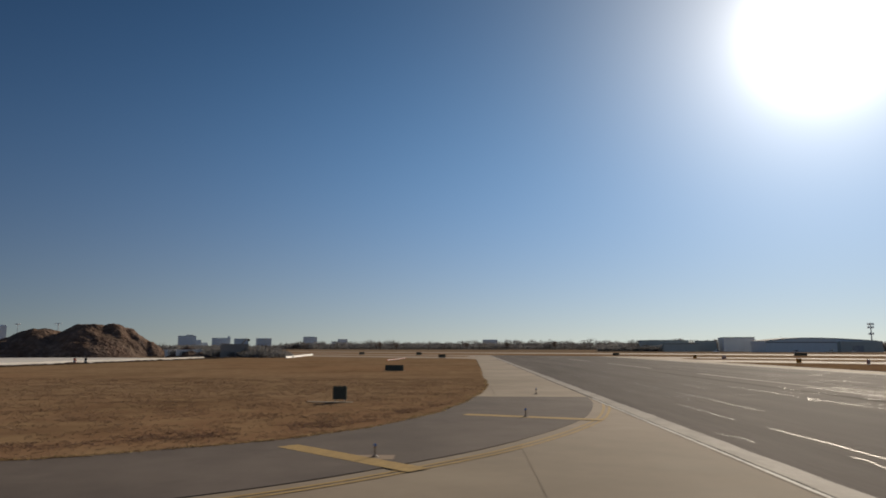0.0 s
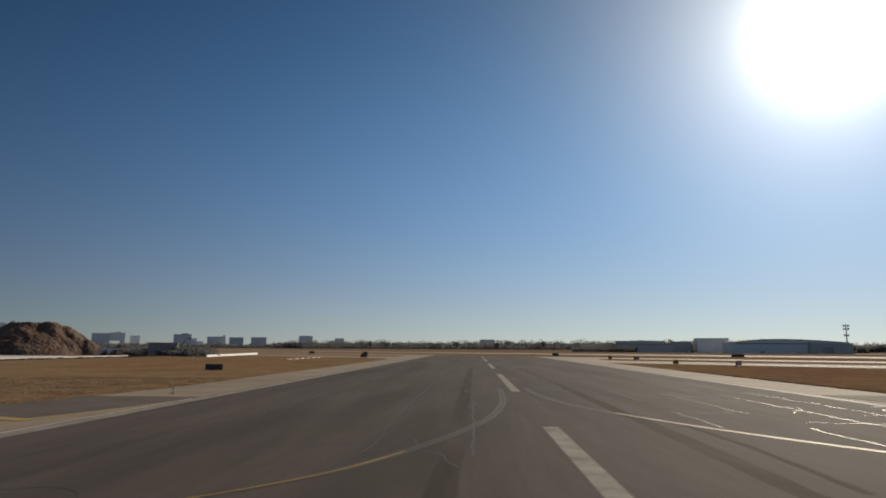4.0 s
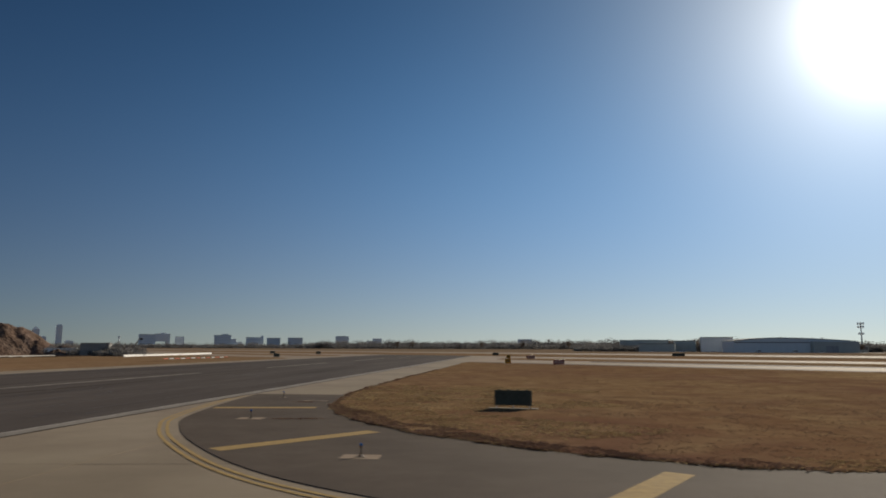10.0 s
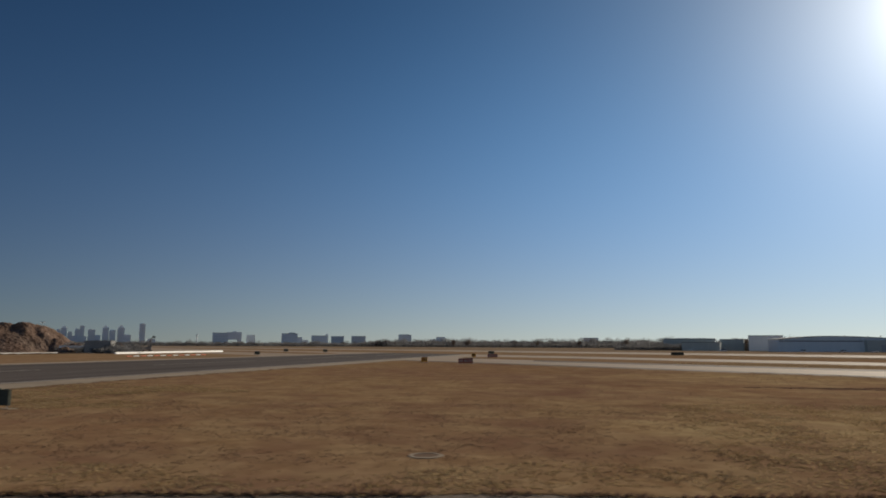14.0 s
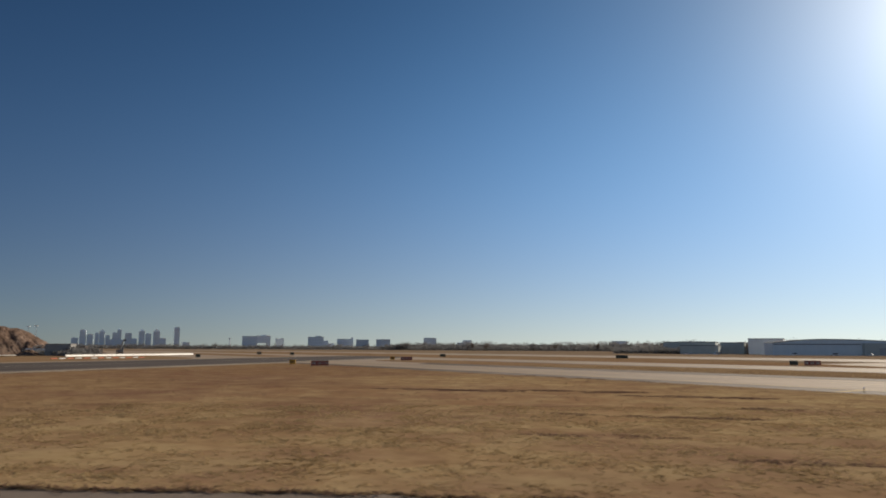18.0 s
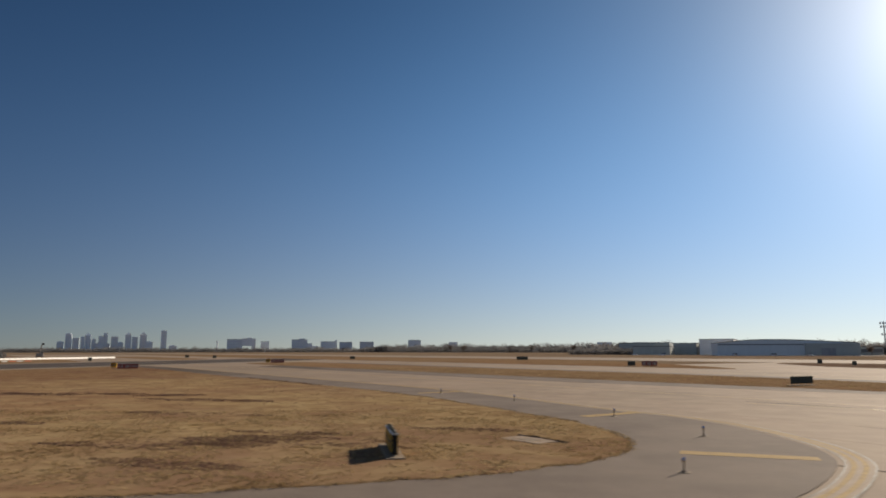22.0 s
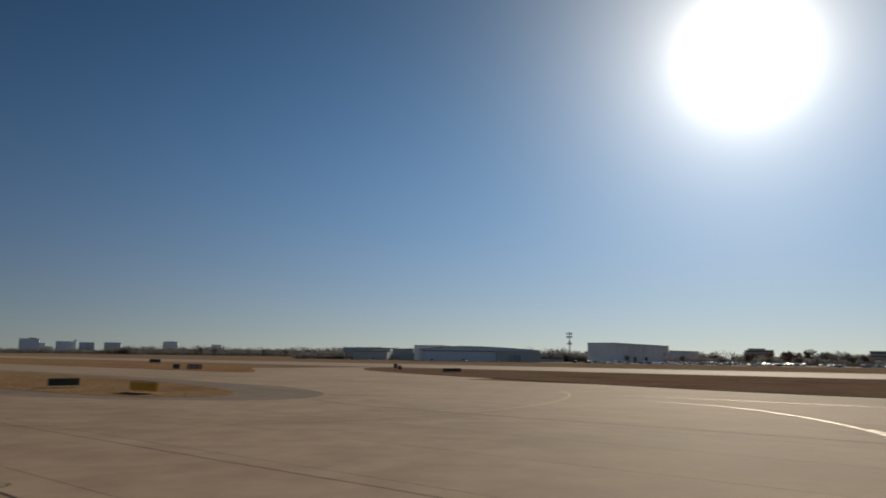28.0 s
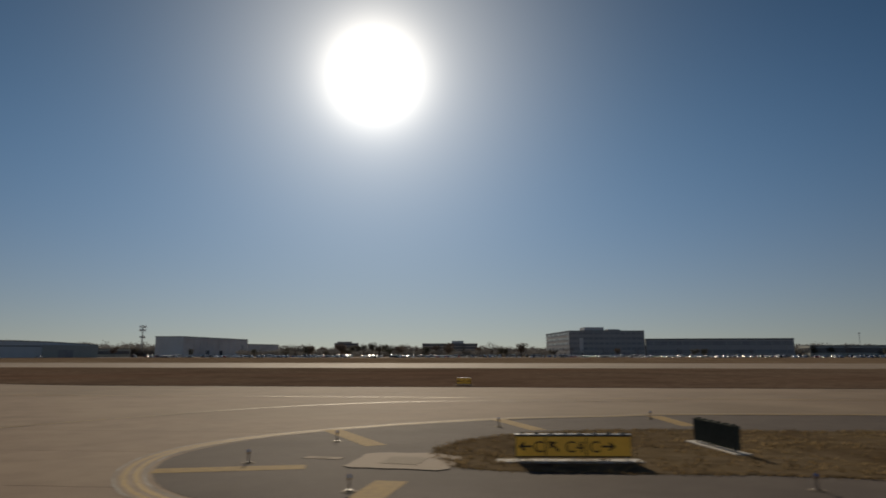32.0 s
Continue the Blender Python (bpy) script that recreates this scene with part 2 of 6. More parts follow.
BLADE_RED = let_through(material("reddish_blades", ((0.215, 0.14, 0.09), (0.315, 0.215, 0.14)), 0.25, (0.8, 0.95), 0, island=0.3, spec=0.0), 0.35)
WEED = let_through(material("dark_weeds", ((0.165, 0.10, 0.076), (0.23, 0.145, 0.108)), 0.3, (0.8, 0.95), 0, island=0.25, spec=0.0), 0.3)
ASPHALT = material("runway_asphalt", ((0.088, 0.073, 0.066), (0.112, 0.094, 0.085)), 1.3, (0.8, 0.9), 0.3, 18.0, stretch=(1, 0.09, 1),
                   big=((0.16, (0.062, 0.052, 0.047), 0.8), (0.4, (0.14, 0.118, 0.105), 0.45), (3.5, (0.074, 0.062, 0.056), 0.3)), spec=0.03)
TARMAC = material("shoulder_asphalt", ((0.112, 0.091, 0.079), (0.15, 0.124, 0.107)), 0.8, (0.78, 0.9), 0.25, 40.0,
                  big=((0.08, (0.17, 0.142, 0.122), 0.6), (0.25, (0.09, 0.074, 0.065), 0.5)), spec=0.07)
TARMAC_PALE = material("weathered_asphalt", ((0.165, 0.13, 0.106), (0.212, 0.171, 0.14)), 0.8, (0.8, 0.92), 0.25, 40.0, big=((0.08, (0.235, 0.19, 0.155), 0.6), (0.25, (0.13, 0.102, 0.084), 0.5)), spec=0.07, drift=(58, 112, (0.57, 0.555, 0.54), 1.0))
CONCRETE = material("worn_concrete", ((0.25, 0.181, 0.128), (0.325, 0.241, 0.174)), 0.5, (0.8, 0.92), 0.15, 30.0,
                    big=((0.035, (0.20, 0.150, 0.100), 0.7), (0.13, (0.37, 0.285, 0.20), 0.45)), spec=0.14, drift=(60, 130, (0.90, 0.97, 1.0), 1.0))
CONCRETE_FAR = material("polished_far_concrete", ((0.23, 0.168, 0.118), (0.30, 0.225, 0.163)), 0.3, (0.75, 0.88), 0.1, 8.0, big=((0.02, (0.21, 0.158, 0.112), 0.7), (0.07, (0.33, 0.26, 0.19), 0.5)), spec=0.13)
PANEL = material("concrete_panel", ((0.246, 0.177, 0.125), (0.318, 0.236, 0.170)), 0.5, (0.8, 0.92), 0.15, 30.0,
                 big=((0.05, (0.195, 0.145, 0.098), 0.65), (0.25, (0.36, 0.28, 0.195), 0.4)), spec=0.14, per_object=0.025, laid=True)
PALE = material("pale_concrete", ((0.50, 0.47, 0.43), (0.62, 0.59, 0.55)), 0.4, (0.7, 0.9), 0.2, 20.0, big=((0.1, (0.42, 0.38, 0.33), 0.5),))
JOINT = material("joint_sealant", ((0.030, 0.026, 0.023), (0.055, 0.048, 0.042)), 3.0, (0.8, 0.92), 0.2, spec=0.04)
TAR = material("crack_seal_tar", ((0.030, 0.026, 0.023), (0.048, 0.041, 0.036)), 3.0, (0.46, 0.58), 0.15, 8.0, spec=0.36)
BLACK_PAINT = material("glossy_black_border_paint", ((0.045, 0.039, 0.035), (0.085, 0.074, 0.065)), 2.5, (0.55, 0.68), 0.15, 30.0, spec=0.24)
EDGE_PAINT = material("greyed_white_edge_paint", ((0.215, 0.19, 0.163), (0.31, 0.28, 0.245)), 2.2, (0.7, 0.82), 0.2, 30.0, stretch=(1, 0.4, 1), spec=0.1, big=((0.9, (0.165, 0.145, 0.125), 0.7), (0.2, (0.25, 0.22, 0.19), 0.5)))
EDGE_WHITE = material("chipped_white_line_paint", ((0.42, 0.39, 0.345), (0.62, 0.59, 0.54)), 5.0, (0.65, 0.8), 0.2, 30.0, spec=0.15, big=((2.5, (0.28, 0.25, 0.21), 0.5),))
YELLOW = material("worn_yellow_paint", ((0.34, 0.228, 0.095), (0.46, 0.32, 0.132)), 4.0, (0.78, 0.9), 0.2, 30.0, spec=0.08, big=((3.5, (0.27, 0.19, 0.10), 0.6), (0.4, (0.38, 0.27, 0.13), 0.4)))

BAND = material("pale_edge_band", ((0.27, 0.2, 0.142), (0.335, 0.255, 0.186)), 0.9, (0.75, 0.9), 0.15, 30.0, spec=0.12, big=((0.25, (0.27, 0.20, 0.14), 0.7), (1.0, (0.40, 0.31, 0.235), 0.4)))
YELLOW_LEAD = material("yellow_lead_paint", ((0.34, 0.215, 0.058), (0.45, 0.295, 0.085)), 4.0, (0.6, 0.75), 0.2, 30.0, spec=0.15, big=((2.5, (0.25, 0.17, 0.07), 0.5),))
YELLOW_WORN = material("polished_yellow_paint", ((0.38, 0.255, 0.085), (0.55, 0.375, 0.125)), 3.0, (0.5, 0.65), 0.2, 30.0, spec=0.28, big=((2.2, (0.28, 0.215, 0.13), 0.6),))
YELLOW_FAINT = material("nearly_gone_yellow_paint", ((0.20, 0.14, 0.075), (0.29, 0.21, 0.12)), 3.0, (0.6, 0.75), 0.2, 30.0, spec=0.2, big=((0.8, (0.24, 0.18, 0.115), 0.7),))
LEAD_GHOST = material("nearly_gone_lead_paint", ((0.105, 0.082, 0.062), (0.165, 0.125, 0.085)), 2.5, (0.7, 0.85), 0.2, 30.0, spec=0.08, big=((0.9, (0.10, 0.084, 0.073), 0.6),))
WHITE = material("worn_white_paint", ((0.30, 0.275, 0.24), (0.50, 0.47, 0.42)), 1.6, (0.75, 0.88), 0.2, 30.0, spec=0.12, big=((0.5, (0.14, 0.12, 0.10), 0.85),))
DIRT = material("spoil_dirt", ((0.075, 0.046, 0.034), (0.135, 0.088, 0.066), (0.235, 0.165, 0.13)), 0.45, (0.9, 1.0), 0.8, 0.9, big=((0.05, (0.11, 0.072, 0.05), 0.6), (0.12, (0.20, 0.15, 0.12), 0.4)), spec=0.05)
for _n in DIRT.node_tree.nodes:                  # coarse lumps
    if _n.bl_idname == "ShaderNodeBump":
        _n.inputs["Distance"].default_value = 0.9
SIGN_DARK = material("dark_sign_metal", ((0.055, 0.062, 0.052), (0.08, 0.088, 0.074)), 6.0, (0.8, 0.92), 0.1, spec=0.03)
SIGN_BACK = material("dark_ribbed_sign_back", ((0.018, 0.018, 0.016), (0.032, 0.031, 0.027)), 6.0, (0.85, 0.95), 0.1, spec=0.02)
SIGN_YELLOW = let_through(material("yellow_sign_face", ((0.62, 0.36, 0.02), (0.74, 0.46, 0.04)), 1.5, (0.35, 0.5), 0), 0.4)
SIGN_LIT = material("lit_yellow_sign_face", ((0.56, 0.31, 0.045), (0.68, 0.40, 0.06)), 1.5, (0.35, 0.5), 0)      # lamps inside the box
_lit = SIGN_LIT.node_tree.nodes["Principled BSDF"]
SIGN_LIT.node_tree.links.new(_lit.inputs["Base Color"].links[0].from_socket, _lit.inputs["Emission Color"])
_lit.inputs["Emission Strength"].default_value = 0.15
SIGN_RED = material("red_sign_face", ((0.20, 0.035, 0.025), (0.28, 0.05, 0.035)), 1.5, (0.4, 0.5), 0)
INK = material("black_lettering", ((0.02, 0.018, 0.015), (0.03, 0.027, 0.022)), 4.0, (0.5, 0.6), 0)
METAL = material("galvanised_metal", ((0.35, 0.35, 0.34), (0.5, 0.5, 0.49)), 8.0, (0.35, 0.5), 0.05, metal=0.8)
LAMP_BLUE = glassy("blue_lamp_glass", (0.02, 0.10, 0.35), 0.08)
LAMP_POST = material("edge_light_post", ((0.11, 0.07, 0.04), (0.17, 0.11, 0.06)), 9.0, (0.4, 0.6), 0)
PLASTIC_W = material("white_barrier_plastic", ((0.70, 0.69, 0.66), (0.80, 0.79, 0.77)), 1.0, (0.5, 0.65), 0.05, big=((0.6, (0.5, 0.46, 0.41), 0.5),))
PLASTIC_O = material("orange_barrier_plastic", ((0.50, 0.11, 0.05), (0.58, 0.15, 0.07)), 1.0, (0.5, 0.65), 0.05)
WHITE_GHOST = material("nearly_gone_white_paint", ((0.23, 0.208, 0.18), (0.34, 0.312, 0.275)), 1.2, (0.8, 0.9), 0.2, 30.0, spec=0.06, big=((0.7, (0.14, 0.122, 0.105), 0.6),))
RUBBER_MARK = material("rubber_streak", ((0.05, 0.042, 0.035), (0.075, 0.062, 0.052)), 1.4, (0.85, 0.95), 0.2, 20.0, stretch=(1, 0.12, 1), spec=0.03, big=((0.5, (0.10, 0.083, 0.069), 0.85),))
BARK = material("bark", ((0.05, 0.038, 0.028), (0.10, 0.08, 0.062)), 2.0, (0.85, 0.95), 0.5)
TWIG = let_through(material("winter_twigs", ((0.12, 0.092, 0.075), (0.19, 0.15, 0.125)), 0.3, (0.9, 1.0), 0, island=0.35, spec=0.1), 0.35)
LEAF = let_through(material("evergreen_leaves", ((0.11, 0.108, 0.085), (0.17, 0.162, 0.13)), 0.3, (0.7, 0.9), 0, island=0.4, spec=0.1), 0.35)
GLASS_DARK = glassy("tinted_window_glass", (0.09, 0.105, 0.125), 0.12)
# cladding tone is raised to carry the haze veil over the hangar
BLUE_METAL = material("blue_grey_cladding", ((0.58, 0.64, 0.69), (0.64, 0.70, 0.75)), 0.05, (0.5, 0.65), 0.3, 1.2, stretch=(6, 6, 0.05))
ROOF_METAL = material("grey_roof_metal", ((0.10, 0.105, 0.115), (0.15, 0.155, 0.165)), 0.1, (0.75, 0.9), 0.1, spec=0.15)
WALL_WHITE = material("off_white_panels", ((0.78, 0.775, 0.77), (0.84, 0.835, 0.83)), 0.15, (0.6, 0.8), 0.1, big=((0.05, (0.6, 0.59, 0.58), 0.5),))
WALL_GREY = material("grey_concrete_panels", ((0.66, 0.66, 0.67), (0.73, 0.73, 0.735)), 0.12, (0.6, 0.8), 0.1)
WALL_OFFICE = material("dull_grey_office_panels", ((0.42, 0.42, 0.43), (0.48, 0.48, 0.49)), 0.12, (0.6, 0.8), 0.1)
WALL_TAN = material("tan_brick_wall", ((0.42, 0.36, 0.32), (0.49, 0.43, 0.385)), 0.3, (0.7, 0.9), 0.2)
WALL_DARK = material("dark_glass_facade", ((0.26, 0.275, 0.30), (0.31, 0.325, 0.35)), 0.1, (0.2, 0.35), 0)
# distance haze is put into these base colours: paler, bluer facades and paler twigs
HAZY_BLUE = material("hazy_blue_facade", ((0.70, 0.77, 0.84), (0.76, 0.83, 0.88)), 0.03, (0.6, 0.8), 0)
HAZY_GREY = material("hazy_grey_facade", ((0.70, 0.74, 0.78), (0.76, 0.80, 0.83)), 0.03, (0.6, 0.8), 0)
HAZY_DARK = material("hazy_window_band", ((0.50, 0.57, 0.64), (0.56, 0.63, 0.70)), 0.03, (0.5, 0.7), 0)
FAR_TWIG = let_through(material("hazy_winter_twigs", ((0.185, 0.178, 0.174), (0.25, 0.243, 0.236)), 0.02, (0.9, 1.0), 0, island=0.25, spec=0.05), 0.4)
WALL_TEAL = material("green_grey_cladding", ((0.37, 0.40, 0.385), (0.43, 0.46, 0.445)), 0.2, (0.5, 0.7), 0.1)
RUBBER = material("tyre_rubber", ((0.015, 0.015, 0.015), (0.025, 0.025, 0.025)), 5.0, (0.8, 0.9), 0)
CAR_PAINTS = [(n, glassy(n, c, 0.18)) for n, c in (("white_car_paint", (0.7, 0.7, 0.69)), ("silver_car_paint", (0.38, 0.39, 0.40)), ("black_car_paint", (0.012, 0.012, 0.014)),
              ("red_car_paint", (0.28, 0.02, 0.02)), ("blue_car_paint", (0.03, 0.06, 0.17)), ("grey_car_paint", (0.10, 0.105, 0.11)))]


for _, paint in CAR_PAINTS:
    paint.node_tree.nodes["Principled BSDF"].inputs["Coat Weight"].default_value = 1.0
DARK_EARTH = material("dark_earth", ((0.035, 0.026, 0.019), (0.07, 0.052, 0.039)), 0.5, (0.9, 1.0), 0.6, 3.0, spec=0.0)
SHED_GREY = material("weathered_grey_cladding", ((0.24, 0.232, 0.222), (0.30, 0.29, 0.278)), 0.4, (0.8, 0.95), 0.1, spec=0.05)


# ---- building blocks ----
def obj(name, verts, faces, mat, parent=None, smooth=False):
    me = bpy.data.meshes.new(name)
    me.from_pydata([tuple(v) for v in verts], [], [tuple(f) for f in faces])
    me.materials.append(mat)
    if smooth:
        me.polygons.foreach_set("use_smooth", [True] * len(me.polygons))
    me.update()
    ob = new(name, me)
    if parent:
        ob.parent = parent
    return ob


def part(name, bm, mat, parent, label="", smooth=False):
    me = bpy.data.meshes.new(name)
    bmesh.ops.recalc_face_normals(bm, faces=bm.faces)
    bm.to_mesh(me); bm.free()
    me.materials.append(mat)
    if smooth:
        me.polygons.foreach_set("use_smooth", [True] * len(me.polygons))
    ob = new(name, me)
    ob.parent = parent
    if label:
        tagged(ob, label)
    return ob


def base(name, m, label, category, group="", kind=""):
    e = new(name)
    e.empty_display_size = 0.3
    e.matrix_basis = m
    return tagged(e, label, category, group, kind)


def block(x0, y0, z0, x1, y1, z1, bevel=0.0, bm=None):
    own = bmesh.new()
    bmesh.ops.create_cube(own, size=1)
    for v in own.verts:
        v.co = Vector((x0 + (v.co.x + .5) * (x1 - x0), y0 + (v.co.y + .5) * (y1 - y0), z0 + (v.co.z + .5) * (z1 - z0)))
    if bevel:
        bmesh.ops.bevel(own, geom=own.edges[:], offset=bevel, segments=1, affect="EDGES")
    if bm is None:
        return own
    tmp = bpy.data.meshes.new("tmp"); own.to_mesh(tmp); own.free(); bm.from_mesh(tmp); bpy.data.meshes.remove(tmp)
    return bm


def rod(bm, a, b, r0, r1, n=8):
    a, b = Vector(a), Vector(b)
    q = (b - a).to_track_quat("Z", "Y")
    ring = [[bm.verts.new(p + q @ Vector((r * math.cos(k * math.tau / n), r * math.sin(k * math.tau / n), 0))) for k in range(n)] for p, r in ((a, r0), (b, r1))]
    for k in range(n):
        bm.faces.new((ring[0][k], ring[0][(k + 1) % n], ring[1][(k + 1) % n], ring[1][k]))
    bm.faces.new(ring[0][::-1]); bm.faces.new(ring[1])
    return bm


U, NRM = Vector((0.7604, -0.6494)), Vector((0.6494, 0.7604))   # along and across the far runway and its taxiways


def at(s, d):
    p = U * s + NRM * d
    return (p.x, p.y)


def rounded(loop, times=2):
    """Chaikin corner cutting of a closed loop."""
    for _ in range(times):
        out = []
        for i, p in enumerate(loop):
            q = loop[(i + 1) % len(loop)]
            if math.dist(p, q) < 0.5:
                out.append(p)
                continue
            k = min(0.25, 6.0 / math.dist(p, q))
            out += [(p[0] + (q[0] - p[0]) * k, p[1] + (q[1] - p[1]) * k), (q[0] - (q[0] - p[0]) * k, q[1] - (q[1] - p[1]) * k)]
        loop = out
    return loop


def resample(pts, step, closed=True):
    pts = [Vector(p) for p in pts]
    if closed:
        pts.append(pts[0])
    out = []
    for a, b in zip(pts, pts[1:]):
        n = max(1, int((b - a).length / (step(a) if callable(step) else step)))
        out += [a + (b - a) * (i / n) for i in range(n)]
    if not closed:
        out.append(pts[-1])
    return out


def area(loop):
    return 0.5 * sum(a[0] * b[1] - b[0] * a[1] for a, b in zip(loop, [*loop[1:], loop[0]]))


def slab(name, loop, z0, z1, mat, parent=None):
    """A flat plate with upright sides."""
    if area(loop) < 0:
        loop = loop[::-1]
    n = len(loop)
    verts = [(p[0], p[1], z1) for p in loop] + [(p[0], p[1], z0) for p in loop]
    faces = [tuple(range(n))] + [(i, n + i, n + (i + 1) % n, (i + 1) % n) for i in range(n)]
    return obj(name, verts, faces, mat, parent)


def glide(pts, step=0.8):
    """Catmull-Rom curve through points."""
    P = [Vector(p) for p in pts]
    P = [P[0] * 2 - P[1], *P, P[-1] * 2 - P[-2]]
    out = []
    for i in range(1, len(P) - 2):
        a, b, c, d = P[i - 1:i + 3]
        n = max(1, int((c - b).length / step))
        for k in range(n):
            t = k / n
            out.append(0.5 * ((2 * b) + (c - a) * t + (2 * a - 5 * b + 4 * c - d) * t * t + (3 * b - a - 3 * c + d) * t ** 3))
    return out + [P[-2]]


def ribbon(name, pts, width, z, mat, shift=0.0, wobble=0.0, parent=None):
    """A painted or poured line along a curve."""
    pts = [Vector(p) for p in pts]
    verts, faces = [], []
    for i, p in enumerate(pts):
        t = (pts[min(i + 1, len(pts) - 1)] - pts[max(i - 1, 0)]).normalized()
        n = Vector((-t.y, t.x))
        c = p + n * (shift + wobble * noise.noise((p.x * 0.35, p.y * 0.35, 3)))
        w = width * (0.5 + (0.12 * noise.noise((p.x * 2, p.y * 2, 7)) if wobble else 0))
        verts += [(*(c + n * w), z), (*(c - n * w), z)]
        if i:
            faces.append((2 * i - 2, 2 * i - 1, 2 * i + 1, 2 * i))
    return obj(name, verts, faces, mat, parent)


def surface(ob, label, category):
    return tagged(ob, label, category, kind="structure")


# ---- ground and pavements ----
surface(obj("ground", [(-4900, -4900, -0.06), (4900, -4900, -0.06), (4900, 4900, -0.06), (-4900, 4900, -0.06)], [(0, 1, 2, 3)], GRASS_FAR),
        "flat dry brown winter grassland reaching the horizon", "ground")
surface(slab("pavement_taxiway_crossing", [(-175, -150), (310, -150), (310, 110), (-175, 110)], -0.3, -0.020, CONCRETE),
        "wide worn tan concrete taxiway paving", "taxiway")
surface(slab("pavement_taxiway_parallel", [at(20, 138), at(900, 138), at(900, 240), at(20, 240)], -0.3, -0.016, CONCRETE),
        "worn tan concrete of two parallel taxiways", "taxiway")
surface(slab("pavement_taxiway_far_end", [at(-700, 138), at(19.99, 138), at(19.99, 240), at(-700, 240)], -0.3, -0.016, CONCRETE_FAR),
        "worn pale concrete taxiway beyond the field", "taxiway")
surface(slab("pavement_connector", [at(-22, 226), at(62, 226), at(62, 330), at(-22, 330)], -0.3, -0.012, CONCRETE),
        "concrete connector between taxiway and far runway", "taxiway")
surface(slab("runway_far", [at(-1500, 312), at(1600, 312), at(1600, 384), at(-1500, 384)], -0.3, -0.014, CONCRETE_FAR),
        "pale worn concrete far runway beyond grass", "runway")
surface(slab("runway_shoulder", [(-29.6, -150), (29.6, -150), (29.6, 470), (-29.6, 470)], -0.3, -0.010, CONCRETE),
        "light concrete shoulders along the dark runway", "runway shoulder")
surface(slab("runway", [(-22.9, -150), (22.9, -150), (22.9, 318), (-22.9, 318)], -0.3, 0.0, ASPHALT),
        "dark worn asphalt runway with rubber streaks", "runway")

LEFT_EDGE = [(-23.0, 47.5), (-23.7, 41.5), (-25.3, 34.2), (-27.2, 29.1), (-30.0, 23.8), (-33.0, 19.6), (-37.6, 14.8), (-46, 9.5), (-62, 5.5), (-120, 0)]
RIGHT_EDGE = [(23.2, 54.0), (24.4, 45.5), (26.1, 37.6), (27.7, 33.9), (30.0, 30.1), (34.0, 25.1), (37.9, 21.8), (42.5, 19.6), (48, 18.8), (56, 19.0), (68, 21.7), (95, 28.6), (113, 32.5), (130, 38.2), (141, 44.0)]
CORNER_EDGE = [(141, 44.0), (145.6, 48.2), (148.2, 53.4), (148.9, 57.0), (148.4, 60.8), (146.8, 65.6), (144.4, 69.4), (140.8, 73.0), (126, 90.2), (102.5, 110.6), (60, 146.6), (44, 160)]
ISLE_EDGE = [(246, 21.5), (239, 28), (234, 33.6), (231.6, 37.0), (230.8, 39.2), (230.7, 41.3), (231.2, 43.6), (232.2, 45.6), (233.8, 47.2), (236.3, 48.5), (239.5, 49.2), (246, 49.2), (254, 46.9), (269, 37.4), (335, -19)]
surface(slab("shoulder_left", [*glide(LEFT_EDGE), (-120, 60), (-29.6, 47.5)], -0.3, 0.006, TARMAC), "dark asphalt fillet shoulder beside the taxiway", "shoulder")
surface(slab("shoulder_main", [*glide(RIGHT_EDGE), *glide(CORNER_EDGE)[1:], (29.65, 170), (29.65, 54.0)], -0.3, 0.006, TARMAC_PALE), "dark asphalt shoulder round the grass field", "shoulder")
surface(slab("shoulder_strip", glide([(60, 172), (105, 134.0), (139, 107.5), (158, 95.6), (168.5, 90.9), (176, 89.6), (181.7, 90.2), (184.9, 92.8), (186.1, 97.5), (185.4, 102.2), (183.2, 107.6), (179.3, 114.0), (174.9, 117.6), (150, 143), (85, 199), (60, 220)]), -0.3, 0.0045, TARMAC_PALE), "worn asphalt shoulder round a grass strip", "shoulder")
surface(slab("shoulder_island", [*glide(ISLE_EDGE), (335, -54)], -0.3, 0.006, TARMAC), "dark asphalt taxiway island with yellow bars", "shoulder")


# ---- turf: uneven raised edge, then a level top ----
def turf(name, loop, label, rise=0.04, step=0.45, rounds=2, mat=None):
    loop = rounded(loop, rounds)
    if area(loop) < 0:
        loop = loop[::-1]
    pts = resample(loop, step)
    n = len(pts)
    norms = []
    for i in range(n):
        t = (pts[(i + 2) % n] - pts[i - 2]).normalized()
        norms.append(Vector((-t.y, t.x)))
    rows = []
    for inset, z in ((0.0, -0.01), (0.07, rise * 0.6), (0.25, rise), (0.8, rise * 0.85), (1.7, rise * 0.75)):
        row = []
        for p, m in zip(pts, norms):
            j = 0.22 * noise.noise((p.x * 0.9, p.y * 0.9, 1)) + 0.3 * noise.noise((p.x * 0.18, p.y * 0.18, 5))
            q = p + m * (inset + j)
            h = z if z <= 0 else z * (1 + 0.6 * noise.noise((q.x * 1.1, q.y * 1.1, 9)))
            row.append((q.x, q.y, h))
        rows.append(row)
    verts = [v for r in rows for v in r]
    faces = [(k * n + i, k * n + (i + 1) % n, (k + 1) * n + (i + 1) % n, (k + 1) * n + i) for k in range(len(rows) - 1) for i in range(n)]
    faces.append(tuple((len(rows) - 1) * n + i for i in range(n)))
    return tagged(obj(name, verts, faces, mat or GRASS), label, "grass", kind="stuff"), loop


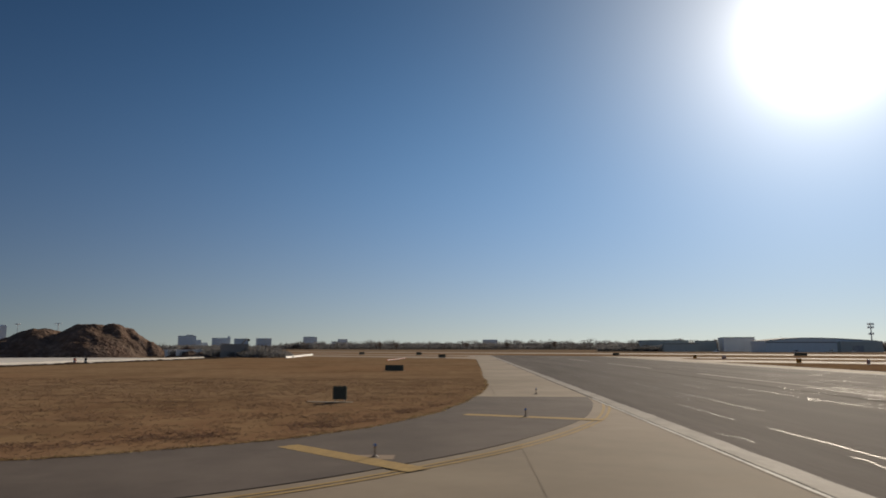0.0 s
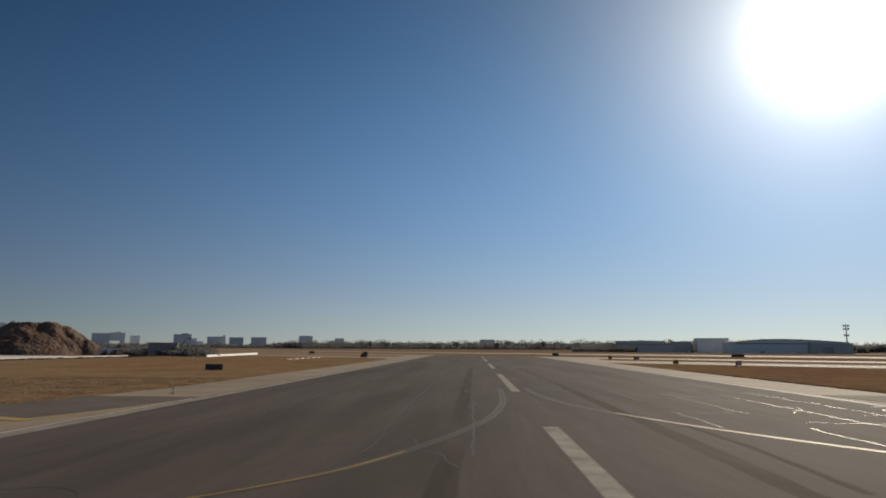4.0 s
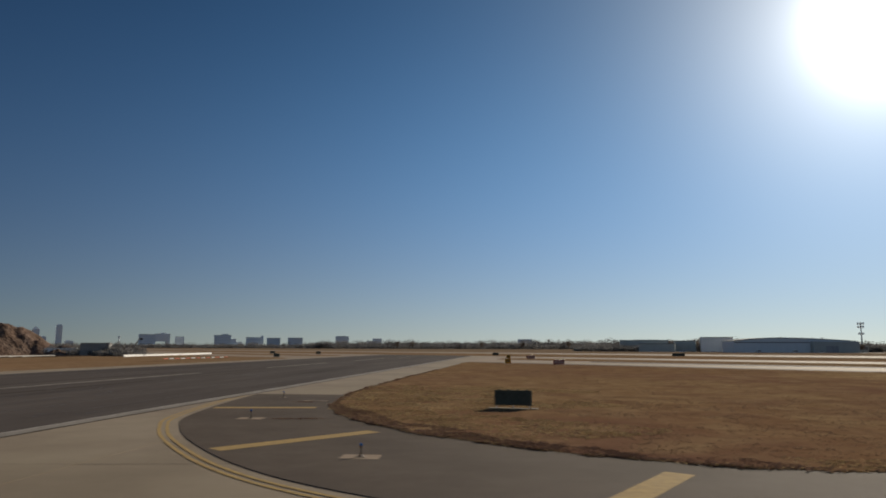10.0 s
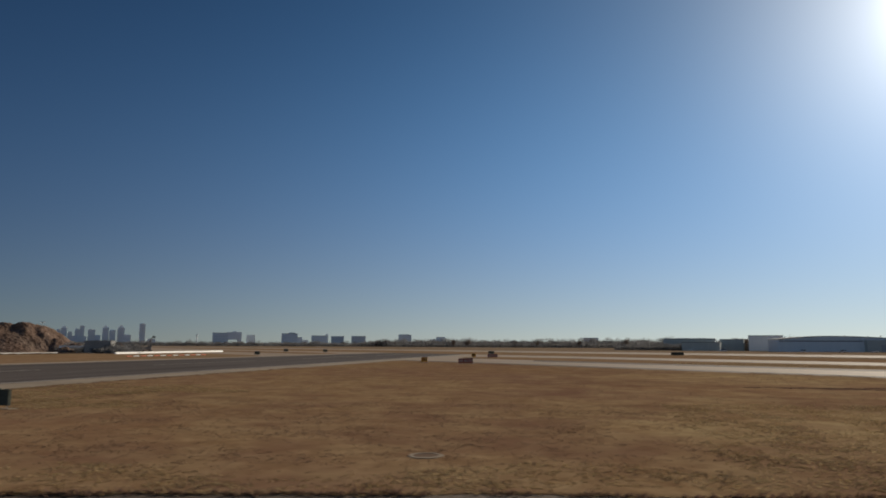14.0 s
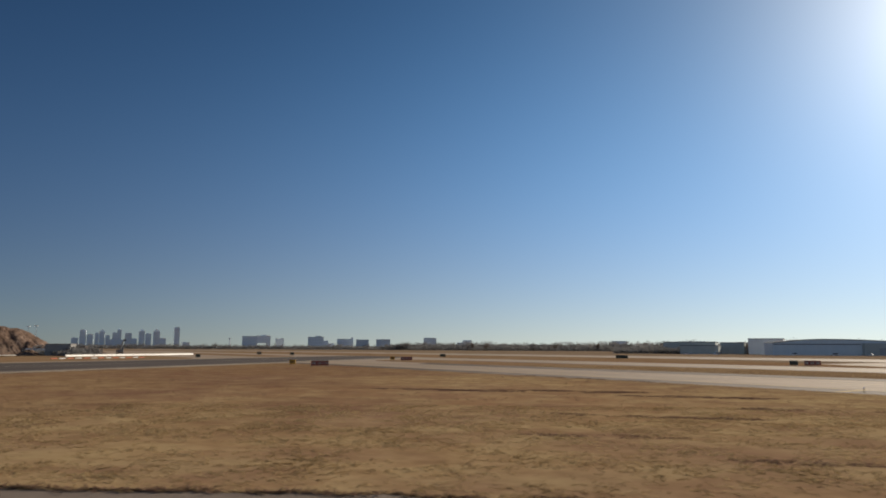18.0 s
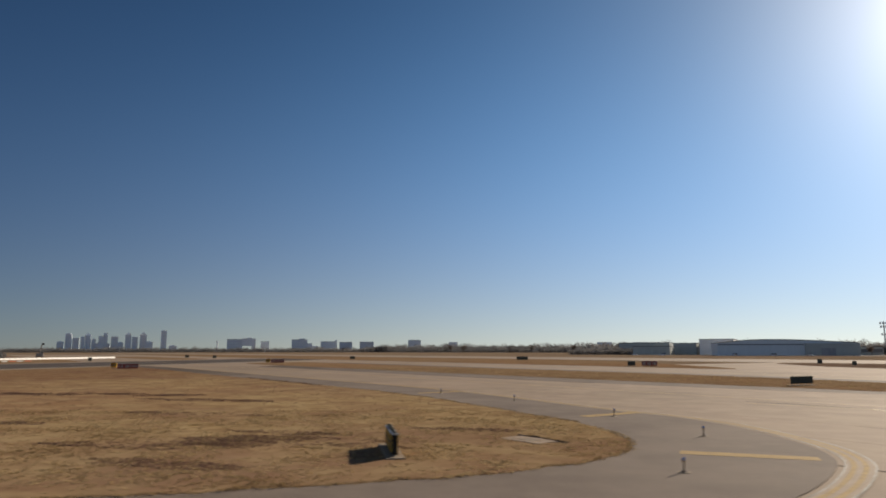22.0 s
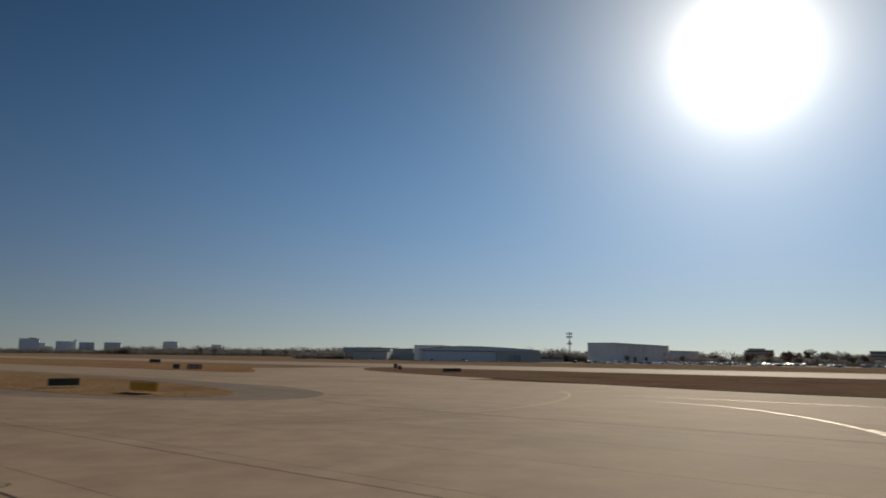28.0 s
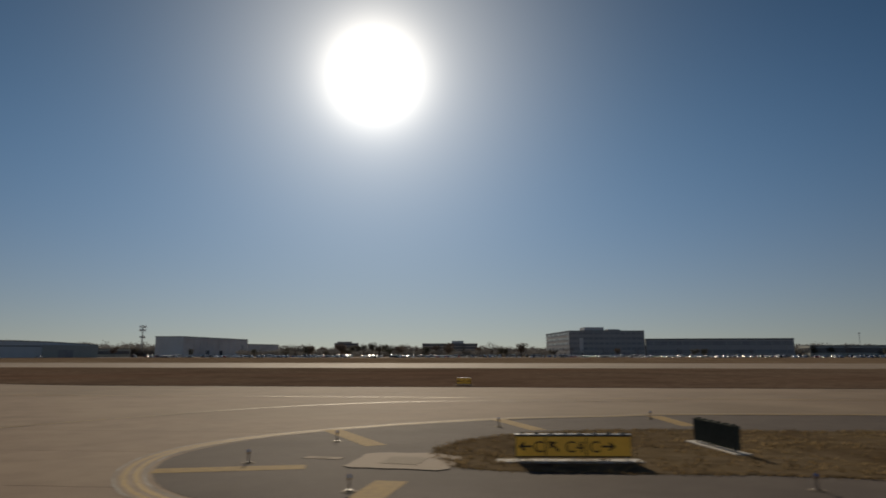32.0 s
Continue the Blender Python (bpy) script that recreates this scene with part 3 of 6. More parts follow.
MAIN = [(29.7, 58), (30.4, 51), (32.4, 41.5), (36.0, 35.2), (41.6, 29.8), (47, 26.6), (53, 25.6), (60, 26.4), (68, 28.7), (85, 31.9), (95, 34.2), (103, 35.8), (111.5, 37.2), (117, 39.0), (121.5, 41.0), (129, 44.2), (135, 47.4),
        (140.6, 51.8), (142.8, 56.5), (141.8, 61.5), (139.4, 65.8), (135.5, 70.4), (126, 83.0), (106, 100.0), (68, 132.5), (54, 145.0), (44, 153.5), (35, 160), (29.7, 168)]
LEFT = [(-29.8, 216), (-29.8, 60), (-30.7, 49), (-33.2, 34.5), (-36.7, 26.3), (-41, 21.8), (-48, 17.8), (-60, 14.6), (-117, 8), (-117, 290)]
STRIP = [(40, 199.4), (105, 143.9), (139, 115.8), (159, 100.4), (171, 92.4), (177.4, 93.4), (179.0, 98.4), (174.4, 108), (164, 122.7), (150, 137), (85, 193), (44, 228), (36, 222), (35, 208)]
ISLE = [(238.6, 37.6), (239.0, 39.6), (240.2, 42.0), (243.2, 43.6), (247.8, 43.7), (253, 40.4), (335, -30.4), (335, -45)]
STRIP_FAR_A = [(165, 167), (161, 188), (142, 262), (120, 299), at(-560, 308), at(-560, 236)]
STRIP_FAR_B = [(233, 106), (222, 124), (199, 165), (184, 200), (182, 238), (190, 249), at(1000, 312), at(1000, 232)]
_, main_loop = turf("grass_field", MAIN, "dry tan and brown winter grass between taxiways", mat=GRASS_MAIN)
_, left_loop = turf("grass_field", LEFT, "dry reddish-brown grass beside the runway")
_, strip_loop = turf("grass_strip", STRIP, "narrow strip of dry grass between two taxiways", step=0.8)
_, isle_loop = turf("grass_strip", ISLE, "dry trampled grass on an asphalt taxiway island", mat=GRASS_ISLE)
turf("grass_strip", STRIP_FAR_A, "dry grass strip before the far runway", step=3)
_, far_loop = turf("grass_strip", STRIP_FAR_B, "broad dark brown grass strip before far runway", step=3, mat=GRASS_DARK)
turf("grass_strip", [(-36, 264), (-30.5, 278), (-36, 296), (-160, 402), (-160, 370)], "dry grass strip beyond the runway side", step=3)


def inside(x, y, loop):
    hit = np.zeros(len(x), bool)
    for (x0, y0), (x1, y1) in zip(loop, [*loop[1:], loop[0]]):
        if y0 == y1:
            continue
        c = ((y0 > y) != (y1 > y)) & (x < (x1 - x0) * (y - y0) / (y1 - y0) + x0)
        hit ^= c
    return hit


def tufts(name, loop, box, count, label, keep=None, tall=(0.022, 0.06), seed=1, mat=None):
    """Dead grass tufts: four bent blades each, thicker in patches."""
    rng = np.random.default_rng(seed)
    x, y = rng.uniform(box[0], box[2], count), rng.uniform(box[1], box[3], count)
    ok = inside(x, y, [tuple(p) for p in loop])
    if keep is not None:
        ok &= keep(x, y)
    patch = np.array([noise.noise((a * 0.35, b * 0.35, 2)) + 0.5 * noise.noise((a * 1.4, b * 1.4, 4)) for a, b in zip(x, y)])
    ok &= rng.uniform(-0.6, 0.7, count) < patch
    x, y, patch = x[ok], y[ok], patch[ok]
    m = len(x)
    k = 5
    ang = rng.uniform(0, 6.28, (m, k))
    h = rng.uniform(*tall, (m, k)) * (1 + 0.5 * patch[:, None])
    w = rng.uniform(0.016, 0.04, (m, k))
    lean = rng.uniform(0.5, 1.8, (m, k)) * h
    bx = x[:, None] + rng.normal(0, 0.085, (m, k)); by = y[:, None] + rng.normal(0, 0.085, (m, k))
    c, s = np.cos(ang), np.sin(ang)
    z0 = np.full((m, k), 0.035)
    v = np.stack([np.stack([bx - w * s, by + w * c, z0], -1), np.stack([bx + w * s, by - w * c, z0], -1), np.stack([bx + lean * c, by + lean * s, z0 + h], -1)], 2).reshape(-1, 3)
    me = bpy.data.meshes.new(name)
    nt = len(v) // 3
    me.vertices.add(len(v)); me.vertices.foreach_set("co", v.ravel().astype(np.float32))
    me.loops.add(len(v)); me.loops.foreach_set("vertex_index", np.arange(len(v), dtype=np.int32))
    me.polygons.add(nt); me.polygons.foreach_set("loop_start", np.arange(0, len(v), 3, dtype=np.int32))
    me.update(); me.validate()
    me.materials.append(mat or BLADE)
    return tagged(new(name, me), label, "grass", kind="stuff")


tufts("grass_tufts", main_loop, (78, 25, 144, 70), 75000, "tan dead grass tufts along the taxiway", lambda x, y: y < np.interp(x, [29, 60, 120, 144], [62, 52, 66, 75]), seed=2)
tufts("grass_tufts", main_loop, (29, 25, 84, 70), 40000, "reddish-brown dead grass tufts along the taxiway", lambda x, y: y < np.interp(x, [29, 60, 120, 144], [62, 52, 66, 75]), seed=12, tall=(0.014, 0.035), mat=BLADE_RED)
tufts("grass_tufts", main_loop, (29, 45, 144, 160), 60000, "sparse taller dead grass tufts", lambda x, y: y > np.interp(x, [29, 60, 120, 144], [62, 52, 66, 75]), tall=(0.015, 0.04), seed=3, mat=BLADE_RED)
tufts("grass_tufts", left_loop, (-90, 12, -29, 75), 60000, "reddish dead grass tufts beside the runway", seed=4, mat=BLADE_RED)
tufts("grass_tufts", strip_loop, (90, 88, 180, 165), 40000, "dead grass tufts on the taxiway strip", seed=5)
tufts("grass_tufts", isle_loop, (237, -25, 310, 44), 50000, "dead grass tufts round the signs", tall=(0.04, 0.13), seed=6)



def fringe(name, loop, box, label, seed, mat=None, size=1.0, least=-2.0):
    """Matted tufts hanging over the pavement along a turf edge."""
    rg = random.Random(seed)
    verts, faces = [], []
    pts = resample(loop, 0.06)
    for i, p in enumerate(pts):
        if not (box[0] < p.x < box[2] and box[1] < p.y < box[3]):
            continue
        t = (pts[(i + 3) % len(pts)] - pts[i - 3]).normalized()
        nrm = Vector((-t.y, t.x))
        j = 0.22 * noise.noise((p.x * 0.9, p.y * 0.9, 1)) + 0.3 * noise.noise((p.x * 0.18, p.y * 0.18, 5))
        thick = 0.5 + 0.5 * noise.noise((p.x * 0.6, p.y * 0.6, 11))
        if thick < least:
            continue
        for _ in range(1 + int(5 * thick)):
            q = p + nrm * (j + rg.gauss(0.05, 0.12))
            a, h, w = math.atan2(-nrm.y, -nrm.x) + rg.gauss(0, 1.1), rg.uniform(0.03, 0.10) * (0.6 + thick) * size, rg.uniform(0.015, 0.04) * size
            c, e = math.cos(a), math.sin(a)
            k = len(verts)
            verts += [(q.x - w * e, q.y + w * c, 0.02), (q.x + w * e, q.y - w * c, 0.02), (q.x + h * c, q.y + h * e, 0.02 + h * rg.uniform(0.3, 1.0))]
            faces.append((k, k + 1, k + 2))
    return tagged(obj(name, verts, faces, mat or BLADE), label, "grass", kind="stuff")


fringe("grass_fringe", main_loop, (29, 20, 145, 110), "matted dead grass along the asphalt edge", 31)
# dark blades paint the shade under the raised turf lip, with some weeds
fringe("grass_fringe", main_loop, (29, 20, 112, 110), "dark weed clumps standing in for turf lip shade", 34, WEED, 1.6, 0.36)
fringe("grass_fringe", left_loop, (-90, 8, -29, 70), "matted reddish grass along the asphalt edge", 32)
fringe("grass_fringe", isle_loop, (236, 0, 300, 44), "matted dead grass round the island edge", 33)

tufts("grass_tufts", main_loop, (29, 25, 56, 66), 42000, "tan dead grass tufts near the runway corner", lambda x, y: x < 45 - 4 * np.sin(y * 0.5), seed=14)
NEAR_EDGE = ((40, 31), (47, 26.6), (53, 25.6), (60, 26.4), (68, 28.7), (85, 31.9), (95, 34.2))
tufts("grass_tufts", main_loop, (51, 24, 95, 42), 24000, "tan dead grass tufts along the asphalt edge", lambda x, y: y < np.interp(x, *zip(*NEAR_EDGE)) + 3.2 + 1.2 * np.sin(x * 0.45), seed=15)

# darker weedy patches and the rank growth along the pavement edges
PATCHES = ((123.6, 52.2, 3, 0.8), (127, 53.8, 3.6, 1.3), (130.2, 55.5, 3.5, 1.1), (128.2, 49, 3, 0.7), (129.2, 54.6, 4.5, 0.9), (127.8, 57.4, 3, 0.7), (104, 77.6, 6, 1.4), (113, 73.5, 6, 1.2), (108, 57.5, 4, 0.8), (112, 57.3, 3, 0.7),
           (107.6, 48.4, 3, 0.6), (114, 43.7, 2.5, 0.5), (94.5, 76, 7, 1.3), (119, 64, 4, 0.8), (135.5, 60.5, 2.5, 0.6))


def in_patch(x, y):
    k = np.zeros(len(x), bool)
    rag = np.array([noise.noise((a * 0.5, b * 1.3, 7)) for a, b in zip(x, y)])
    for cx, cy, rx, ry in PATCHES:
        k |= ((x - cx) / rx) ** 2 + ((y - cy) / ry) ** 2 < 1 + 1.1 * rag
    return k


tufts("dark_weeds", main_loop, (50, 34, 142, 82), 330000, "dark brown weedy patches in dry grass", in_patch, (0.015, 0.05), 7, WEED)
CORNER = ((31.5, 44), (32.4, 41.5), (36.0, 35.2), (41.6, 29.8), (47, 26.6), (53, 25.6))
tufts("dark_weeds", main_loop, (31, 24, 53, 46), 90000, "dark rank weeds along the asphalt corner", lambda x, y: y < np.interp(x, *zip(*CORNER)) + np.interp(x, [36, 42, 53], [3.0, 2.0, 0.4]) + 0.5 * np.sin(x * 1.3), (0.02, 0.06), 17, WEED)
tufts("dark_weeds", left_loop, (-80, 16, -32, 60), 70000, "dark brown weedy patches in reddish grass", lambda x, y: np.abs(y - np.interp(x, [-80, -48, -37, -32], [16, 21, 30, 44])) < 1.6, (0.015, 0.05), 8, WEED)

# ---- painted markings ----
YEL_Z, BASE_Z, RWY_Z = 0.012, -0.004, 0.005


def mark(ob, label):
    return surface(ob, label, "marking")


for x in (-22.35, 22.35):
    mark(ribbon("runway_edge_band", resample([(x, -150), (x, 318)], 1.5, False), 0.92, RWY_Z, EDGE_PAINT, 0, 0.03), "wide worn greyed edge stripe of the runway")
mark(ribbon("runway_edge_line", resample([(-22.96, -150), (-22.96, 46)], 0.6, False), 0.15, RWY_Z + 0.001, EDGE_WHITE, 0, 0.03), "chipped white line beside the runway edge")
mark(ribbon("runway_edge_line", resample([(21.94, -60), (21.94, 318)], 0.6, False), 0.10, RWY_Z + 0.003, EDGE_WHITE, 0, 0.05), "thin chipped white rim of the edge stripe")
for x, w in ((-22.84, 0.05), (22.90, 0.10)):
    surface(ribbon("pavement_joint", resample([(x, -150), (x, 318)], 0.8, False), w, RWY_Z + 0.003, JOINT, 0, 0.04), "dark sealed joint along the runway edge", "joint")
for k in range(-2, 5):
    y = -5.4 + 61 * k
    mark(ribbon("runway_centre_stripe", resample([(-0.25, y), (-0.25, y + 36.6)], 4, False), 0.72, RWY_Z, WHITE_GHOST), "almost worn-off white runway centre stripe")
LEAD_L = glide([(-34, -3.5), (-22, 5.5), (-15, 11.6), (-9.4, 17.2), (-6.3, 22.9), (-3.2, 33.4), (-1.9, 43.5), (-1.55, 52), (-1.5, 60)])
LEAD_R = glide([(36, -3.5), (24, 8.2), (15.8, 18.0), (11.6, 23.0), (6.6, 31.8), (2.6, 42.6), (1.2, 52), (0.85, 60)])
for curve in (LEAD_L, LEAD_R):
    near = [p for p in curve if p.y < (24 if curve is LEAD_L else 38)]
    mark(ribbon("taxi_lead_line", near, 0.10 if curve is LEAD_L else 0.16, RWY_Z + 0.003, YELLOW_LEAD, 0.0, 0.02), "faded yellow curved lead-off line")
    mark(ribbon("taxi_lead_line", curve[len(near) - 1:], 0.10, RWY_Z + 0.003, LEAD_GHOST, 0.0, 0.02), "nearly worn-off curved lead-off line")
    for s in (0.16, -0.16):
        mark(ribbon("taxi_lead_border", curve, 0.10, RWY_Z + 0.001, BLACK_PAINT, s, 0.02), "glossy black border of the curved lead-off line")


def double_line(curve, z, offset=-0.75, paint=YELLOW):
    for s in (offset - 0.16, offset + 0.16):
        mark(ribbon("taxi_edge_line", curve, 0.15, z, paint, s), "worn double yellow taxiway edge line")


double_line(glide(LEFT_EDGE), BASE_Z, 0.8)
double_line(glide(RIGHT_EDGE), BASE_Z, -0.65)
double_line(glide(CORNER_EDGE), 0.009, -0.6, YELLOW)
double_line(glide(ISLE_EDGE), 0.009, 0.6, YELLOW_LEAD)
corner_band = [p for p in glide(CORNER_EDGE) if p.x > 128]
for c, s in ((glide(ISLE_EDGE), 0.62), (corner_band, -0.62)):
    mark(ribbon("edge_band", c, 0.8, 0.0075, BAND, s), "paler concrete band round the asphalt island")
    for k in (-0.4, 0.4):
        mark(ribbon("edge_band_border", c, 0.07, 0.0085, WHITE, s + k), "thin worn white border of the edge band")
for a, b, w in (((-38.0, 22.7), (-32.9, 18.0), 0.85), ((-31.7, 34.4), (-25.0, 31.9), 0.85), ((32.4, 27.4), (36.7, 33.0), 0.85), ((25.2, 42.6), (31.0, 43.4), 0.8), ((44.6, 20.2), (47.2, 24.9), 0.85),
                ((71.0, 23.6), (72.0, 28.2), 0.85), ((118.9, 34.8), (117.5, 39.3), 0.85), ((144.0, 55.9), (148.3, 55.5), 0.8), ((140.0, 68.2), (142.9, 71.5), 0.8), ((125.4, 85.2), (128.2, 88.2), 0.8), ((231.0, 43.0), (235.0, 41.1), 0.8),
                ((240.0, 49.7), (239.1, 44.0), 0.85), ((236.0, 37.6), (233.0, 34.8), 0.9), ((249.2, 49.0), (247.6, 44.2), 0.8), ((257.4, 45.5), (254.6, 41.3), 0.8)):
    mark(ribbon("shoulder_bar", resample([a, b], 0.8, False), w, YEL_Z, YELLOW), "wide worn yellow shoulder bar on asphalt")
# taxi centre lines on the open concrete
APRON_LINES = [
    ([(202.6, 48.4), (205.7, 51.8), (208.4, 54.8), (210.9, 58.0), (213.2, 61.6), (214.9, 64.8), (216.6, 69.4), (217.8, 75), (218.2, 80), (217.6, 86), (214, 92.5)], 0.2),
    ([(214.6, 40.0), (213.3, 46), (213.1, 50), (213.6, 53.6), (214.7, 59.5), (216.2, 65.6), (217.3, 71)], 0.2),
    ([(198.5, 47.0), (203, 49.0), (207.3, 50.8), (213.6, 53.4), (220.4, 56.5), (228.0, 59.6), (238.7, 62.7), (246, 63.4), (254, 61.6), (268, 52)], 0.2),
    ([(150, 80.5), (155.8, 77.3), (161.3, 74.9), (165.8, 73.1), (173.7, 71.3), (182.1, 71.7), (188.8, 74.2), (195.4, 78.8), (201.2, 84.6), (206.2, 93.0), (209.2, 101.6), (210.4, 111)], 0.17),
    ([(156.4, 77.0), (158.5, 73.9), (160.2, 69.8), (161.7, 62.6), (161.6, 56), (160.6, 48), (158, 40)], 0.22),
]
for pts, w in APRON_LINES:
    c = glide(pts)
    for q in (() if pts[0][0] == 150 else (-1, 1)):
        mark(ribbon("taxi_line_border", c, 0.05, 0.004, BLACK_PAINT, q * (w / 2 + 0.07), 0.03), "worn black border of a yellow taxi line")
    mark(ribbon("taxi_line", c, w, 0.007, YELLOW_WORN), "curved faded yellow taxi line on concrete")
for d, s0, s1 in ((163, -420, 76), (216, -420, 700)):
    mark(ribbon("taxi_centre_line", resample([at(s0, d), at(s1, d)], 6, False), 0.22, 0.007, YELLOW_WORN), "faded yellow taxiway centre line")
for q in (-0.16, 0.16):
    mark(ribbon("taxi_line_border", glide([(155.75, 64.0), (155.7, 65.4), (155.85, 66.6), (156.2, 67.8)]), 0.07, 0.004, JOINT, q, 0.03), "short worn remnant of a taxi line border")
mark(ribbon("taxi_line", resample([at(62, 160.3), at(112, 160.3)], 1.0, False), 0.16, 0.006, YELLOW_FAINT, 0, 0.04), "nearly worn-off brown-yellow taxi line between dark borders")
for d in (322, 374):
    mark(ribbon("far_runway_edge_line", resample([at(-800, d), at(1200, d)], 20, False), 0.95, -0.006, WHITE), "white edge line of the far runway")
# ---- runway crack seals and pavement joints ----
rng = random.Random(4)
seal = []
for x in (-18.3, -15.2, -11.4, -7.6, -3.8, 4.05, 7.6, 11.4, 15.2, 18.3):
    y = -20.0
    while y < 150:
        ln = rng.uniform(6, 26)
        if rng.random() < 0.62:
            seal.append((x + rng.uniform(-0.25, 0.25), y, y + ln))
        y += ln + rng.uniform(1, 9)
verts, faces = [], []
for x, y0, y1 in seal:
    k = int((y1 - y0) / 0.7)
    for i in range(k + 1):
        y = y0 + (y1 - y0) * i / k
        xx = x + 0.22 * noise.noise((x, y * 0.4, 2)) + 0.06 * noise.noise((x, y * 2.2, 5))
        w = 0.023 + 0.013 * noise.noise((x, y * 1.3, 8))
        verts += [(xx - w, y, 0.004), (xx + w, y, 0.004)]
        if i:
            n = len(verts)
            faces.append((n - 4, n - 3, n - 1, n - 2))
for _ in range(70):                               # short wandering cracks, filled with tar
    p = Vector((rng.uniform(-21, 21), rng.uniform(-5, 95)))
    a = (math.pi / 2 if rng.random() < 0.6 else 0.0) + rng.uniform(-0.25, 0.25)
    for i in range(rng.randint(6, 22)):
        n = Vector((-math.sin(a), math.cos(a))) * rng.uniform(0.011, 0.024)
        verts += [(p.x + n.x, p.y + n.y, 0.0035), (p.x - n.x, p.y - n.y, 0.0035)]
        if i:
            k = len(verts)
            faces.append((k - 4, k - 3, k - 1, k - 2))
        a += rng.gauss(0, 0.22)
        p = p + Vector((math.cos(a), math.sin(a))) * 0.42
tagged(obj("crack_seal", verts, faces, TAR), "glossy tar crack seals along the asphalt runway", "crack seal", kind="stuff")
for pts, w in (([(6.0, 34.0), (6.2, 28.5), (6.3, 24.3), (6.0, 17.5)], 0.3), ([(-4.6, -20), (-4.4, 40), (-4.2, 120)], 0.8), ([(4.4, -20), (4.5, 40), (4.3, 120)], 0.8)):
    surface(ribbon("rubber_mark", glide(pts), w, 0.0022, RUBBER_MARK, 0, 0.12), "dark rubber streak worn into the asphalt", "rubber mark")
joints = []
joints.append(((23.3, 23.4), (34.2, 24.9)))
for x in (-45.5,):
    joints.append(((x, -40), (x, 20.5)))
for y in (-20, -12.4, -4.8, 2.8, 10.4):
    joints.append(((-120, y - 2), (-23, y)))
    if y < 0:
        joints.append(((23, y), (150, y + 3)))
for i, (a, b) in enumerate(joints):
    surface(ribbon("pavement_joint", resample([a, b], 1.5, False), 0.028, BASE_Z - 0.006, JOINT, 0, 0.03), "thin dark sealed joint in concrete paving", "joint")
for d, s0, s1, w in ((160.08, 61, 118, 0.11), (160.52, 63, 118, 0.11), (143.9, 77.4, 100, 0.06), (149.7, 72.8, 77.4, 0.06), (167.2, 60, 118, 0.04)):
    surface(ribbon("pavement_joint", resample([at(s0, d), at(s1, d)], 1.0, False), w, 0.004, JOINT, 0, 0.05), "dark sealed construction joint in concrete", "joint")
surface(ribbon("pavement_joint", glide([(186.0, 91.4), (189.0, 87.0), (192.7, 83.2), (196.6, 79.6), (200.6, 76.2), (205.2, 72.6), (214, 65.2)]), 0.13, 0.004, JOINT, 0, 0.05), "dark sealed construction joint in concrete", "joint")
# manhole covers
def manhole(x, y, z, r=0.45):
    m = base("manhole_cover", pose(x, y, z), "round worn manhole cover with a dark rim in concrete", "manhole", "manhole covers")
    bm = bmesh.new(); rod(bm, (0, 0, -0.015), (0, 0, 0.004), r * 1.12, r * 1.12, 24); part("collar", bm, JOINT, m, "thin dark collar ring")
    bm = bmesh.new(); rod(bm, (0, 0, 0.004), (0, 0, 0.016), r, r * 0.97, 24); part("lid", bm, CONCRETE, m, "worn tan lid")


manhole(182.2, 55.7, 0.002)
manhole(161.1, 57.2, 0.002, 0.19)


def stud(x, y):
    m = base("reflector_stud", pose(x, y, 0.002), "small white reflector stud beside a taxi line", "reflector", "reflector studs")
    part("body", block(-0.09, -0.06, 0, 0.09, 0.06, 0.03, 0.012), PLASTIC_W, m)
    part("lens", block(-0.07, -0.064, 0.008, 0.07, -0.0605, 0.024), LAMP_BLUE, m, "blue reflective strip")


for x, y in ((214.0, 52.6), (219.2, 54.9)):
    stud(x, y)



def crack_weed(x, y, seed):
    """A mat of dead grass rooted in a pavement crack."""
    rg = random.Random(seed)
    verts, faces = [], []
    for _ in range(150):
        a, h, w = rg.uniform(0, 6.28), rg.uniform(0.02, 0.07), rg.uniform(0.01, 0.03)
        cx, cy = x + rg.gauss(0, 0.38), y + rg.gauss(0, 0.12)
        c, q = math.cos(a), math.sin(a)
        k = len(verts)
        verts += [(cx - w * q, cy + w * c, 0.006), (cx + w * q, cy - w * c, 0.006), (cx + h * c, cy + h * q, 0.006 + h)]
        faces.append((k, k + 1, k + 2))
    tagged(obj("crack_weeds", verts, faces, WEED), "dark dead weeds rooted in an asphalt crack", "weeds", kind="stuff")


for i, (x, y) in enumerate(((31.4, 37.2), (29.1, 47.1), (32.5, 37.5))):
    crack_weed(x, y, i)

